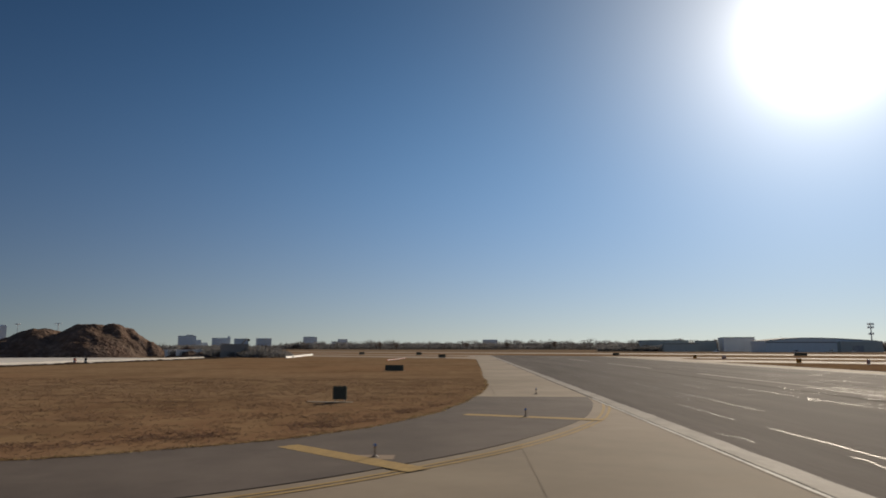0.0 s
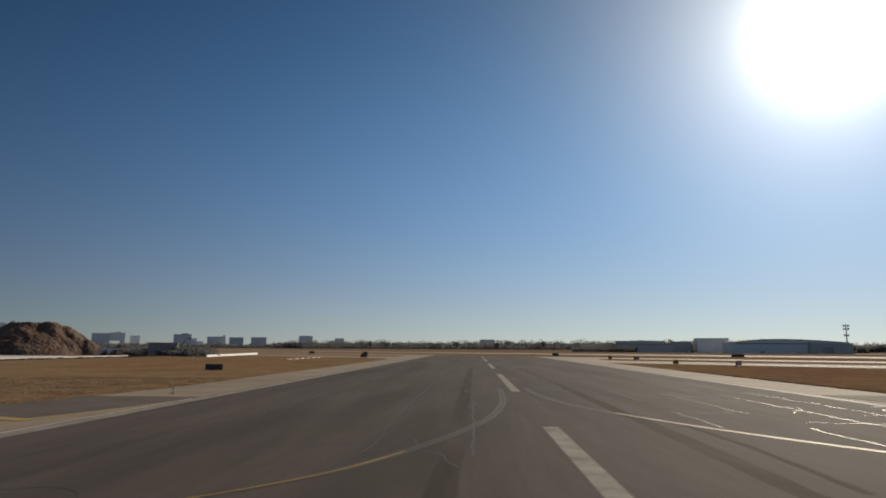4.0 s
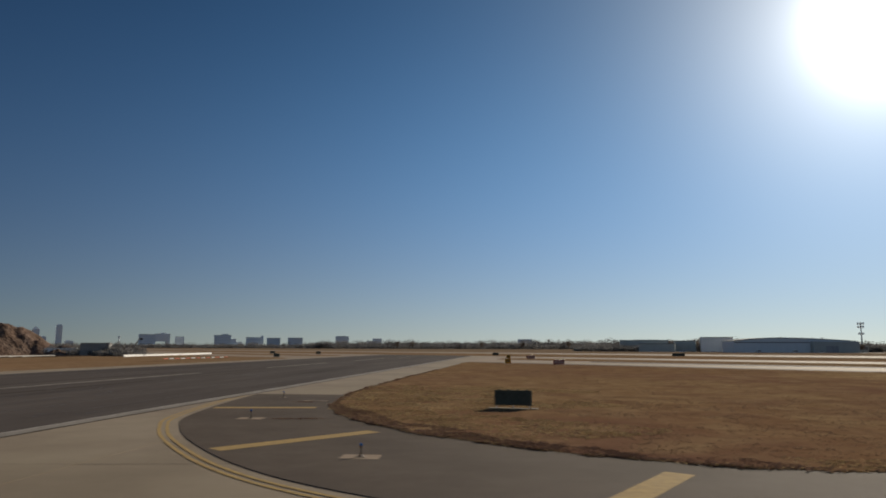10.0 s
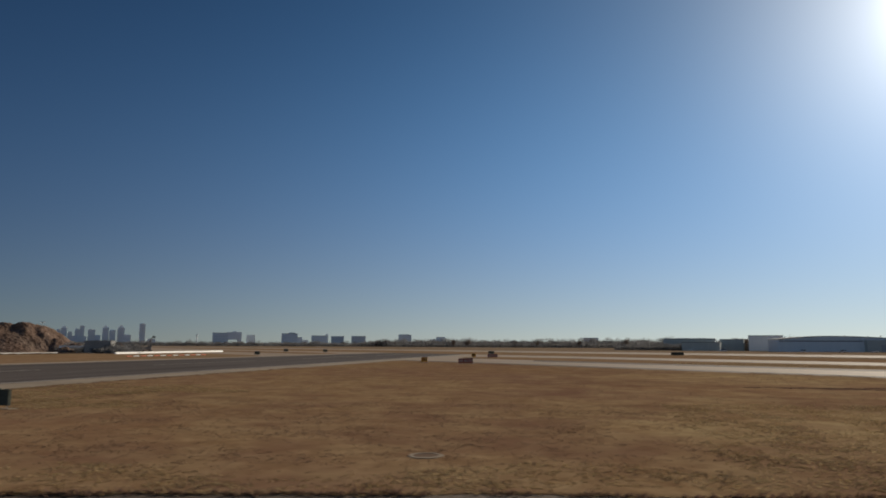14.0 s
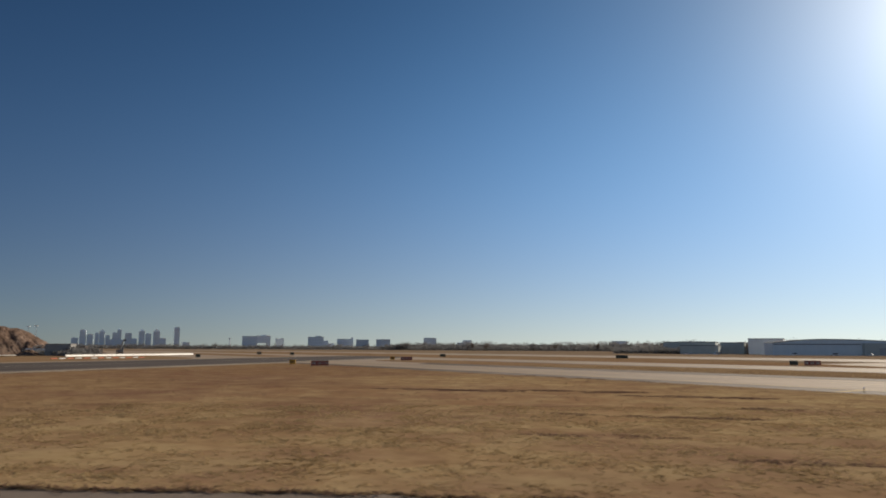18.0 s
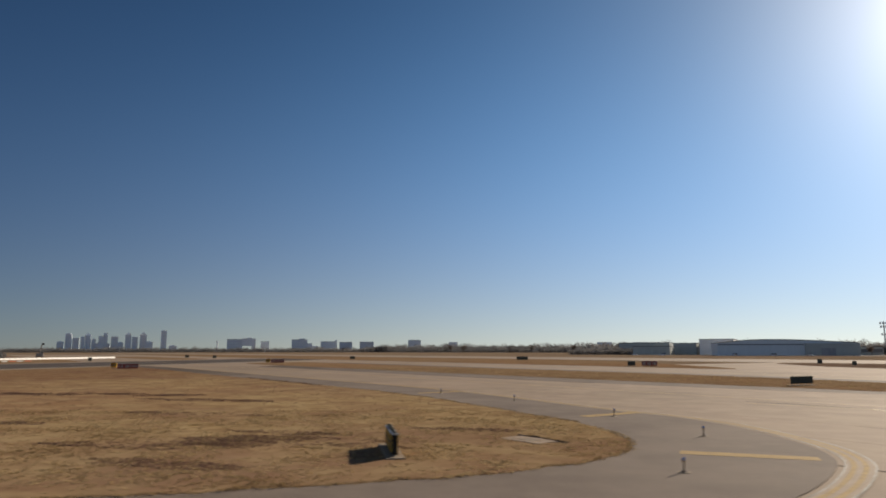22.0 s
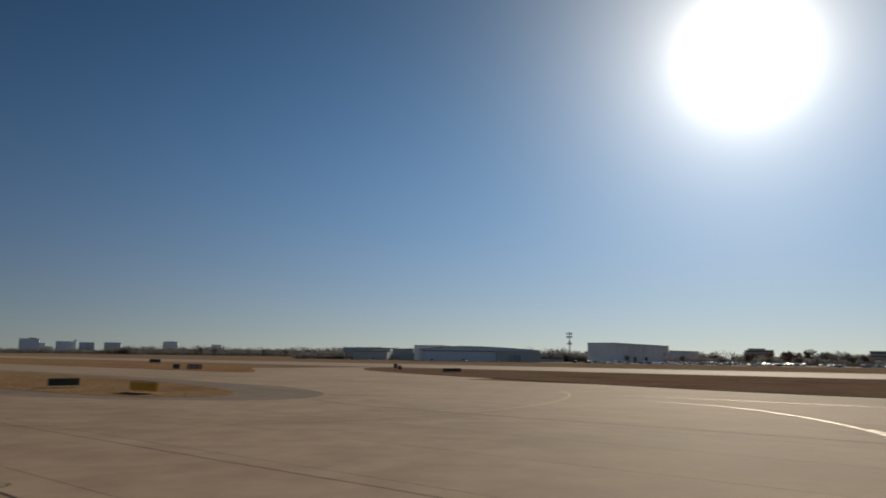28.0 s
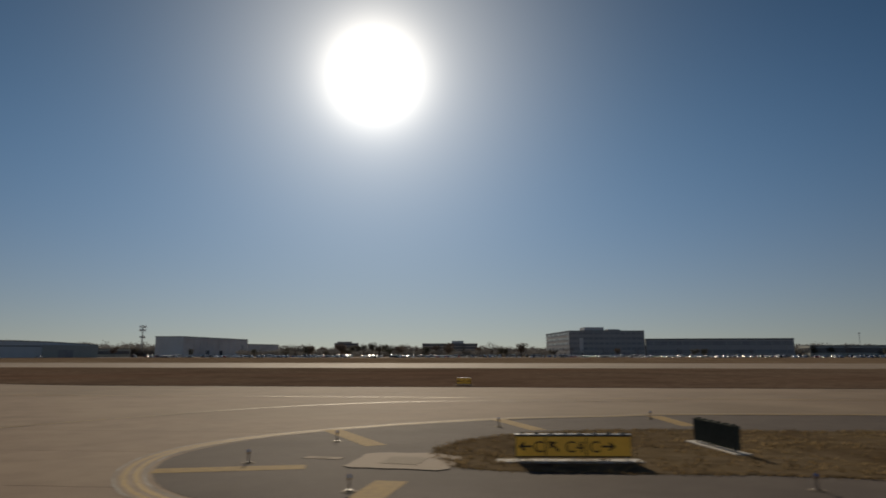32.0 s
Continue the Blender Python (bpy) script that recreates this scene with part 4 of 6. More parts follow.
# ---- concrete pads in the grass ----
def pad(x, y, w, d, rz, label, z=0.06, rut=True, mat=BAND):
    """An old slab with broken edges, a lid and a dark rut of earth behind it."""
    m = base("concrete_pad", pose(x, y, 0, 0, 0, rz), label, "concrete pad", "concrete pads")
    edge = [((w / 2) * (c / max(abs(c), abs(q))) * (1 + 0.10 * noise.noise((x + 2 * c, y + 2 * q, 1))), (d / 2) * (q / max(abs(c), abs(q))) * (1 + 0.16 * noise.noise((x + 2 * c, y + 2 * q, 6))))
            for c, q in ((math.cos(k * math.tau / 28), math.sin(k * math.tau / 28)) for k in range(28))]
    slab("slab", edge, -0.05, z, mat, m)
    slab("cover", [(-w * 0.2, -d * 0.22), (w * 0.16, -d * 0.26), (w * 0.18, d * 0.2), (-w * 0.19, d * 0.24)], z, z + 0.008, CONCRETE, m)
    if rut:
        verts, faces = [], []
        for i in range(25):
            t = -0.62 * w + 1.3 * w * i / 24
            h = 0.035 + 0.03 * noise.noise((t * 2.3, x, 3))
            y0 = d * 0.55 + 0.18 * noise.noise((t * 1.5, x, 8))
            k = 0.16 + 0.12 * noise.noise((t * 1.9, x, 5))
            verts += [(t, y0 - k, 0.03), (t, y0, z + h), (t, y0 + k, 0.03)]
            if i:
                n = len(verts)
                faces += [(n - 6, n - 3, n - 2, n - 5), (n - 5, n - 2, n - 1, n - 4)]
        obj("earth_rut", verts, faces, DIRT, m)


def drain_ring(x, y):
    """A round concrete collar sunk in the turf, with dead grass inside it."""
    m = base("drain_collar", pose(x, y, 0), "weathered concrete drain collar sunk in dry grass", "drain collar")
    n, verts, faces = 28, [], []
    for r, z in ((0.58, 0.0), (0.56, 0.055), (0.42, 0.058), (0.40, 0.0)):
        verts += [((r + 0.05 * noise.noise((k * 0.6, r, x))) * math.cos(k * math.tau / n), (r + 0.05 * noise.noise((k * 0.6, r, y))) * math.sin(k * math.tau / n), z) for k in range(n)]
    for j in range(3):
        faces += [(j * n + k, j * n + (k + 1) % n, (j + 1) * n + (k + 1) % n, (j + 1) * n + k) for k in range(n)]
    obj("collar", verts, faces, CONCRETE, m)
    obj("silted_floor", [(0.41 * math.cos(k * math.tau / n), 0.41 * math.sin(k * math.tau / n), 0.045) for k in range(n)], [tuple(range(n))], GRASS_DARK, m)


drain_ring(68.9, 34.4)
pad(116.7, 39.5, 0.7, 0.4, 20, "broken pale concrete lump at the turf edge", 0.08, False)
pad(138.5, 57.6, 2.2, 1.2, -38, "weathered concrete utility pad with earth rut", 0.055)
pad(238.1, 40.25, 3.4, 3.2, -45, "pale concrete utility pad on asphalt island", 0.034, False, CONCRETE_FAR)
pad(236.2, 42.4, 1.3, 0.45, -47, "broken concrete strip beside the utility pad", 0.02, False)
pad(29.5, 48.2, 1.6, 0.35, 0, "narrow concrete strip drain at asphalt edge", 0.02, False)


# ---- taxiway edge lights ----
def edge_light():
    m = base("edge_light", pose(-34.5, 20.3, 0.006), "short taxiway edge light with blue lens", "edge light", "taxiway edge lights")
    bm = bmesh.new(); rod(bm, (0, 0, -0.004), (0, 0, 0.015), 0.22, 0.21, 16); part("foot", bm, CONCRETE, m, "round pale concrete foot")
    bm = bmesh.new(); rod(bm, (0, 0, 0.02), (0, 0, 0.05), 0.10, 0.08, 12); part("base_plate", bm, LAMP_POST, m)
    bm = bmesh.new(); rod(bm, (0, 0, 0.05), (0, 0, 0.29), 0.026, 0.022, 8); part("stem", bm, LAMP_POST, m)
    bm = bmesh.new(); rod(bm, (0, 0, 0.29), (0, 0, 0.335), 0.042, 0.05, 10); part("collar", bm, LAMP_POST, m)
    bm = bmesh.new(); bmesh.ops.create_uvsphere(bm, u_segments=10, v_segments=6, radius=0.045)
    for v in bm.verts:
        v.co.z = v.co.z * 1.35 + 0.375
    part("lens", bm, LAMP_BLUE, m, "blue glass lens", True)
    return m


LIGHT = edge_light()
for i, (x, y) in enumerate(((-28.6, 33.2), (-26.4, 50.5), (37.7, 26.6), (29.6, 37.3), (26.4, 50.8), (73.6, 25.2), (143.8, 51.8), (145.3, 60.8), (141.6, 68.6), (134.6, 78.5), (127.4, 85.2), (238.4, 45.9), (233.8, 42.8), (234.4, 37.0), (247.0, 46.3), (255.8, 44.5), (244.2, 30.3))):
    copy_thing(LIGHT, pose(x, y, 0.006, 0, 0, 17 * i))

for x, y in ((37.7, 26.6), (29.6, 37.3), (-34.5, 20.3)):
    surface(slab("light_pad", [(x - 0.62, y - 0.4), (x + 0.66, y - 0.44), (x + 0.6, y + 0.42), (x - 0.65, y + 0.38)], -0.02, 0.0095, BAND), "square concrete pad let into asphalt", "pad")

# ---- airfield signs ----
def bars(w, h, n, seed):
    """Plain bars in place of lettering that cannot be read."""
    r = random.Random(seed)
    out, x = [], -w / 2 + 0.12
    while x < w / 2 - 0.2 and len(out) < n:
        k = r.uniform(0.10, 0.2)
        out.append((x, k)); x += k + r.uniform(0.06, 0.2)
    return out


def sign(name, p, q, label, front=None, back=SIGN_DARK, height=0.76, lift=0.22, bays=1, group="", marks=None, mark_mat=INK, depth=0.2, group_cat="airfield sign", plinth=CONCRETE, reach=0.35):
    """A lit box sign on legs from p to q; the front faces the right of the way from p to q."""
    p, q = Vector(p), Vector(q)
    w, c = (q - p).length, (p + q) / 2
    m = base(name, pose(c.x, c.y, 0, 0, 0, math.degrees(math.atan2((q - p).y, (q - p).x))), label, group_cat, group)
    part("plinth", block(-w / 2 - reach, -0.32, -0.04, w / 2 + 0.35, 0.32, min(0.07, lift - 0.01), 0.012), plinth, m, "pale concrete plinth")
    n = max(2, round(w / 0.9) + 1)
    for i in range(n):
        x = -w / 2 + 0.12 + (w - 0.24) * i / (n - 1)
        bm = bmesh.new(); rod(bm, (x, 0, min(0.06, lift - 0.02)), (x, 0, lift + 0.02), 0.03, 0.03, 8); part("leg", bm, METAL, m)
    body = part("housing", block(-w / 2, -depth / 2, lift, w / 2, depth / 2, lift + height, 0.02), back, m)
    part("top_cap", block(-w / 2 - 0.01, -depth / 2 - 0.01, lift + height, w / 2 + 0.01, depth / 2 + 0.01, lift + height + 0.035, 0.008), METAL if front else back, m, "metal cap rail")
    k = max(3, round(w / 0.48))
    for i in range(k):
        x = -w / 2 + w * (i + 0.5) / k
        part("lamp_cap", block(x - 0.06, -0.07, lift + height + 0.035, x + 0.06, 0.07, lift + height + 0.085, 0.015), SIGN_DARK, m)
    if front:
        b = w / bays
        for i in range(bays):
            f = part("face_panel", block(-w / 2 + b * i + 0.025, -depth / 2 - 0.012, lift + 0.05, -w / 2 + b * (i + 1) - 0.025, -depth / 2 - 0.002, lift + height - 0.04), front, m)
            if marks is None:
                for x, bw in bars(b, height, 5, i + int(p.x)):
                    part("bar", block(-w / 2 + b * (i + 0.5) + x, -depth / 2 - 0.018, lift + 0.2, -w / 2 + b * (i + 0.5) + x + bw, -depth / 2 - 0.013, lift + height - 0.2), mark_mat, f)
    return m, w, lift, height, depth


sign("guidance_sign", (-40.25, 41.7), (-39.35, 41.6), "small black-backed sign on a concrete plinth", height=0.78, reach=1.7, group="signs by the runway")
sign("guidance_sign", (-44.4, 101.3), (-41.6, 100.9), "dark back of a runway sign in grass", height=0.78, lift=0.08, group="signs by the runway")
sign("guidance_sign", (41.3, 44.1), (43.4, 43.9), "black back of a taxiway sign in dry grass", height=0.80, lift=0.22, group="signs by the runway")
sign("guidance_sign", (39.4, 148.4), (40.6, 148.7), "small yellow-brown airfield sign in dry grass", SIGN_YELLOW, SIGN_YELLOW, 0.9, group="signs at the field corner")
sign("holding_sign", (49.1, 139.0), (51.3, 142.0), "long red holding position sign in grass", SIGN_RED, SIGN_RED, 0.85, bays=3, group="signs at the field corner", mark_mat=WHITE)
sign("guidance_sign", (38.3, 213.1), (39.5, 213.7), "small yellow-brown sign before the runway", SIGN_YELLOW, SIGN_YELLOW, 0.95, group="signs on the strip")
sign("holding_sign", (44.4, 205.4), (46.7, 208.6), "long red holding sign on a grass strip", SIGN_RED, SIGN_RED, 0.9, bays=3, group="signs on the strip", mark_mat=WHITE)
sign("guidance_sign", (143.0, 188.6), (144.6, 188.0), "short dark square sign beside a red one", SIGN_DARK, height=0.95, group="far strip signs")
sign("holding_sign", (146.0, 188.6), (149.3, 188.4), "long dark red holding sign in grass", SIGN_RED, SIGN_RED, 0.95, bays=3, group="far strip signs", mark_mat=WHITE)
sj = sign("guidance_sign", (133.6, 54.75), (134.8, 52.05), "yellow direction sign with a black location panel", SIGN_YELLOW, height=0.64, lift=0.12, bays=3, back=SIGN_BACK, group="taxiway direction signs")[0]
rear = part("face_panel", block(0.58, 0.102, 0.19, 1.44, 0.112, 0.79), SIGN_LIT, sj, "yellow rear panel with black inset")
part("inset", block(0.65, 0.113, 0.25, 1.37, 0.118, 0.73), INK, rear, "black inset field")
cu = bpy.data.curves.new("lettering", "FONT")
cu.body, cu.size, cu.extrude, cu.align_x = "C5", 0.46, 0.003, "CENTER"
cu.materials.append(SIGN_LIT)
ob = new("lettering", cu)
ob.parent, ob.matrix_basis = rear, pose(1.01, 0.121, 0.32, 90, 0, 180)
tagged(ob, "yellow letters C5")
sign("guidance_sign", (158.4, 105.7), (160.7, 107.2), "long black-backed sign on the grass strip", height=0.66, group="strip direction signs")
sign("guidance_sign", (168.9, 99.0), (172.1, 96.6), "yellow direction sign on the grass strip", SIGN_YELLOW, SIGN_YELLOW, 0.74, bays=4, marks=(), group="strip direction signs")
sign("guidance_sign", (202.1, 185.5), (206.2, 187.6), "long low dark sign before far runway", height=0.68, group="far strip signs")
sign("guidance_sign", (190.8, 225.9), (191.8, 225.5), "square dark runway sign on posts", height=1.05, group="far strip signs")
sign("guidance_sign", (192.2, 203.0), (193.0, 202.6), "small dark marker sign in grass", height=0.9, group="far strip signs")
sign("guidance_sign", (-42.4, 231.0), (-40.0, 230.0), "dark runway sign far across the field", height=1.0, group="far signs")
sign("guidance_sign", (103.0, 285.0), (107.4, 283.0), "long dark sign far across the field", height=1.1, group="far signs")
sign("guidance_sign", (30.6, 296.0), (33.2, 295.0), "small dark sign beside the runway end", height=1.0, group="far signs")
sign("guidance_sign", (-90, 352), (-87, 351), "small dark sign far beyond the barriers", height=1.1, group="far signs")
sign("guidance_sign", (-58, 330), (-55.4, 329), "small dark sign beyond the white barriers", height=1.1, group="far signs")
sign("guidance_sign", (249.6, 37.5), (248.15, 34.85), "dark green-black back of a taxiway sign", height=0.78, lift=0.14, group="island signs", plinth=PALE)

# the readable direction sign on the island
m, w, lift, hgt, dep = sign("direction_sign", (240.83, 38.05), (243.83, 35.89), "three-panel yellow taxiway direction sign", SIGN_LIT, SIGN_DARK, 0.685, 0.17, 1, "island signs", marks=(), plinth=PALE, reach=0.55)
FY = -dep / 2 - 0.016
for x in (-w / 2 + w * 0.262, -w / 2 + w * 0.612):
    part("divider", block(x - 0.02, FY - 0.002, lift + 0.06, x + 0.02, FY + 0.004, lift + hgt - 0.05), INK, m, "black dividing bar")


def letters(text, x, size, parent):
    cu = bpy.data.curves.new("lettering", "FONT")
    cu.body, cu.size, cu.extrude, cu.align_x = text, size, 0.003, "CENTER"
    cu.materials.append(INK)
    ob = new("lettering", cu)
    ob.parent = parent
    ob.matrix_basis = pose(x, FY, lift + 0.165, 90, 0, 0)
    return tagged(ob, "black letters " + text)


def arrow(x, z, turn, parent, size=0.36):
    bm = bmesh.new()
    for a, b in (((-0.5, 0), (0.5, 0)), ((-0.5, 0), (-0.16, 0.28)), ((-0.5, 0), (-0.16, -0.28))):
        a, b = Vector(a) * size, Vector(b) * size
        t = (b - a).normalized() * 0.03; n = Vector((-t.y, t.x))
        quad = [a - t + n, b + t + n, b + t - n, a - t - n]
        c, s = math.cos(turn), math.sin(turn)
        f = [bm.verts.new((x + c * p.x - s * p.y, FY - 0.002, z + s * p.x + c * p.y)) for p in quad]
        g = [bm.verts.new(v.co + Vector((0, 0.006, 0))) for v in f]
        bm.faces.new(f); bm.faces.new(g[::-1])
        for i in range(4):
            bm.faces.new((f[i], g[i], g[(i + 1) % 4], f[(i + 1) % 4]))
    part("arrow", bm, INK, parent, "black arrow")


ZM = lift + 0.345
arrow(-w / 2 + w * 0.09, ZM, 0, m)
letters("C", -w / 2 + w * 0.205, 0.50, m)
arrow(-w / 2 + w * 0.335, ZM, -math.pi / 4, m)
letters("C4", -w / 2 + w * 0.51, 0.50, m)
letters("C", -w / 2 + w * 0.685, 0.50, m)
arrow(-w / 2 + w * 0.80, ZM, math.pi, m)


# the small lit sign on the far strip: arrow, C, arrow
m, w, lift, hgt, dep = sign("direction_sign", (268.8, 79.6), (270.0, 78.66), "small yellow direction sign on dark grass strip", SIGN_LIT, SIGN_DARK, 0.66, 0.14, 1, "far strip signs", marks=())
FY, lift = -dep / 2 - 0.016, lift - 0.04
letters("C", 0.0, 0.46, m)
arrow(-w * 0.32, lift + 0.35, 0, m, 0.3)
arrow(w * 0.32, lift + 0.35, math.pi, m, 0.3)


# ---- construction ground beside the runway: spoil heap, barriers, pale paving ----
def heap_height(x, y):
    h = 0.0
    for cx, cy, hh, rad in ((-187, 266, 13.4, 24), (-179, 271, 13.2, 17), (-175.6, 274.5, 12.2, 15), (-166, 276, 6.2, 9), (-202, 259, 10.6, 20), (-212, 254, 6.5, 17),
                            (-158, 284, 4.6, 11), (-196, 286, 13.0, 32), (-183, 282, 12.0, 22), (-214, 280, 11.5, 30)):
        k = 1 - math.hypot(x - cx, y - cy) / rad
        if k > 0:
            h = max(h, hh * min(1.0, k * 1.25) ** 0.9)
    h *= 1 + 0.05 * noise.noise((x * 0.05, y * 0.05, 3)) + 0.12 * noise.noise((x * 0.16, y * 0.16, 6))
    rough = sum(0.55 ** k * noise.noise((x * 0.3 * 2 ** k, y * 0.3 * 2 ** k, 8 + k)) for k in range(4))      # clods and slipped lumps
    return h + min(1.0, h * 0.3) * (0.45 * rough + 0.3 * abs(noise.noise((x * 0.9, y * 0.9, 21))))


gx, gy = [-250 + 0.8 * i for i in range(133)], [230 + 0.8 * i for i in range(117)]
verts = [(x, y, heap_height(x, y) - 0.5) for y in gy for x in gx]
nx = len(gx)
faces = [(j * nx + i, j * nx + i + 1, (j + 1) * nx + i + 1, (j + 1) * nx + i) for j in range(len(gy) - 1) for i in range(nx - 1)
         if max(verts[k][2] for k in (j * nx + i, j * nx + i + 1, (j + 1) * nx + i + 1, (j + 1) * nx + i)) > -0.45]
tagged(obj("earth_mound", verts, faces, DIRT, smooth=False), "large rough mound of brown excavated earth", "earth mound")
surface(slab("pavement_new", [(-200, 40), (-121, 40), (-116, 225), (-200, 250)], -0.3, -0.01, PALE), "fresh pale concrete paving beyond the grass", "pavement")


def barrier(mat):
    m = base("jersey_barrier", pose(0, -300, 0), "white plastic traffic barrier beside the works", "barrier", "white barriers")
    prof = [(-0.3, 0), (-0.3, 0.16), (-0.14, 0.38), (-0.09, 0.82), (0.09, 0.82), (0.14, 0.38), (0.3, 0.16), (0.3, 0)]
    bm = bmesh.new()
    rings = [[bm.verts.new((x, y, z)) for x, z in prof] for y in (-1.48, 1.48)]
    for i in range(len(prof) - 1):
        bm.faces.new((rings[0][i], rings[0][i + 1], rings[1][i + 1], rings[1][i]))
    bm.faces.new(rings[0]); bm.faces.new(rings[1][::-1])
    part("body", bm, mat, m)
    part("coupling", block(-0.06, 1.48, 0.1, 0.06, 1.54, 0.75), METAL, m)
    part("fork_slot", block(-0.31, -0.3, 0.0, 0.31, 0.3, 0.09), JOINT, m, "dark fork slot")
    return m


WB = barrier(PLASTIC_W)
tagged(WB, "white plastic traffic barrier beside the works")
a, b = Vector((-94, 226)), Vector((-107, 320))
n = int((b - a).length / 3.05)
heading = math.degrees(math.atan2((b - a).y, (b - a).x)) - 90
for i in range(n):
    p = a + (b - a) * (i / n)
    mm = pose(p.x, p.y, -0.06, 0, 0, heading + rng.uniform(-1.5, 1.5))
    if i == 0:
        WB.matrix_basis = mm
    else:
        copy_thing(WB, mm)
wall = base("site_wall", pose(-132, 90, -0.01, 0, 0, math.degrees(math.atan2(142, 7))), "long low pale concrete wall round the works", "wall")
for i in range(36):
    part("wall_unit", block(i * 3.95, -0.25, 0, i * 3.95 + 3.93, 0.25, 0.46 + rng.uniform(-0.03, 0.03), 0.02), PALE, wall)


def barricade(mat, label):
    m = base("low_barricade", pose(0, 0, 0), label, "barricade", "low barricades")
    part("beam", block(-0.13, -1.15, 0.02, 0.13, 1.15, 0.28, 0.04), mat, m)
    for y in (-0.8, 0.8):
        part("foot", block(-0.2, y - 0.12, -0.03, 0.2, y + 0.12, 0.03, 0.01), RUBBER, m)
    bm = bmesh.new(); rod(bm, (0, 0, 0.28), (0, 0, 0.40), 0.05, 0.035, 8); part("warning_lamp", bm, SIGN_RED, m)
    return m


for i in range(13):
    y = 180 + i * 2.95
    if i < 2:
        BR = (barricade(PLASTIC_O, "orange low-profile runway barricade on grass"), barricade(PLASTIC_W, "white low-profile runway barricade on grass")) if i == 0 else BR
        BR[i].matrix_basis = pose(-53.8 + i * 0.1, y, 0.07)
    else:
        copy_thing(BR[i % 2], pose(-53.8 + i * 0.1, y, 0.07, 0, 0, rng.uniform(-3, 3)))
# earth berm at the edge of the works
verts, faces = [], []
for i in range(160):
    y = 60 + i * 1.1
    x = -119 + 0.03 * (y - 60) + 0.8 * noise.noise((y * 0.12, 1, 1))
    h = 0.35 + 0.35 * noise.noise((y * 0.35, 4, 2)) + 0.2 * noise.noise((y * 1.1, 4, 5))
    verts += [(x + 1.2, y, -0.03), (x + 0.4, y, max(0.08, h)), (x - 0.5, y, max(0.06, h * 0.8)), (x - 1.4, y, -0.03)]
    if i:
        k = 4 * i
        faces += [(k - 4 + j, k + j, k + j + 1, k - 3 + j) for j in range(3)]
tagged(obj("earth_berm", verts, faces, DARK_EARTH), "low dark ragged earth berm beside grass", "earth berm", kind="stuff")
# small dark spoil piles between the mound and the barriers
def spoil_pile(cx, cy, r, h, seed):
    n, verts, faces = 14, [(cx, cy, h - 0.1)], []
    for ring in range(1, 6):
        for a in range(n):
            ang, k = a * math.tau / n, ring / 5
            q = r * k * (1 + 0.25 * noise.noise((math.cos(ang) * 1.5, math.sin(ang) * 1.5, seed)))
            verts.append((cx + q * math.cos(ang), cy + q * math.sin(ang), -0.1 + h * (1 - k) * (1 + 0.5 * noise.noise((ang * 1.7, k * 4, seed)))))
    for a in range(n):
        faces.append((0, 1 + a, 1 + (a + 1) % n))
        faces += [(1 + j * n + a, 1 + (j + 1) * n + a, 1 + (j + 1) * n + (a + 1) % n, 1 + j * n + (a + 1) % n) for j in range(4)]
    tagged(obj("spoil_pile", verts, faces, DIRT), "dark brown pile of dug earth and rubble", "spoil pile", "spoil piles")


for k, (x, y, r, h) in enumerate(((-143, 262, 9, 4.2), (-131, 262, 8, 3.6), (-129, 270, 7, 4.4), (-107, 254, 6, 3.0), (-137, 249, 6, 2.6), (-130, 241, 4, 2.0), (-107, 244, 5, 2.2))):
    spoil_pile(x, y, r, h, k + 2)
m = base("excavator", pose(-138, 303, -0.06, 0, 0, -35), "dark tracked excavator with raised boom behind spoil piles", "excavator")
for y in (-1.2, 1.2):
    part("track", block(-2.1, y - 0.3, 0, 2.1, y + 0.3, 0.95, 0.25), RUBBER, m, "black crawler track")
part("house", block(-2.4, -1.35, 1.15, 1.2, 1.35, 2.5, 0.12), SHED_GREY, m)
bm = bmesh.new(); rod(bm, (0, 0, 0.9), (0, 0, 1.16), 0.8, 0.8, 12); part("slew_ring", bm, RUBBER, m)
cab = part("cab", block(0.1, 0.35, 2.5, 1.5, 1.35, 3.5, 0.1), SHED_GREY, m)
part("window", block(1.5, 0.45, 2.7, 1.52, 1.25, 3.35), GLASS_DARK, cab)
bm = bmesh.new(); rod(bm, (1.1, -0.2, 2.0), (3.0, -0.2, 4.9), 0.34, 0.30, 6); rod(bm, (3.0, -0.2, 4.9), (6.8, -0.2, 7.6), 0.30, 0.22, 6); part("boom", bm, SHED_GREY, m, "raised cranked boom")
bm = bmesh.new(); rod(bm, (6.8, -0.2, 7.6), (8.3, -0.2, 7.3), 0.22, 0.16, 6); part("stick", bm, SHED_GREY, m)
part("bucket", block(8.1, -0.7, 6.6, 8.9, 0.3, 7.5, 0.15), RUBBER, m)
# two short marker posts at the works
for i, (x, y, mt) in enumerate(((-117.4, 142.0, PLASTIC_O), (-115.9, 143.6, RUBBER))):
    m = base("marker_post", pose(x, y, 0), ("orange" if i == 0 else "dark") + " marker barrel standing by the earth berm", "marker", "works markers")
    bm = bmesh.new(); rod(bm, (0, 0, 0.0), (0, 0, 1.3), 0.34, 0.26, 14); part("drum", bm, mt, m)
    bm = bmesh.new(); rod(bm, (0, 0, 1.3), (0, 0, 1.38), 0.2, 0.12, 14); part("top", bm, RUBBER, m)
    bm = bmesh.new(); rod(bm, (0, 0, 0.55), (0, 0, 0.75), 0.335, 0.315, 14); part("band", bm, PLASTIC_W, m, "pale reflective band")


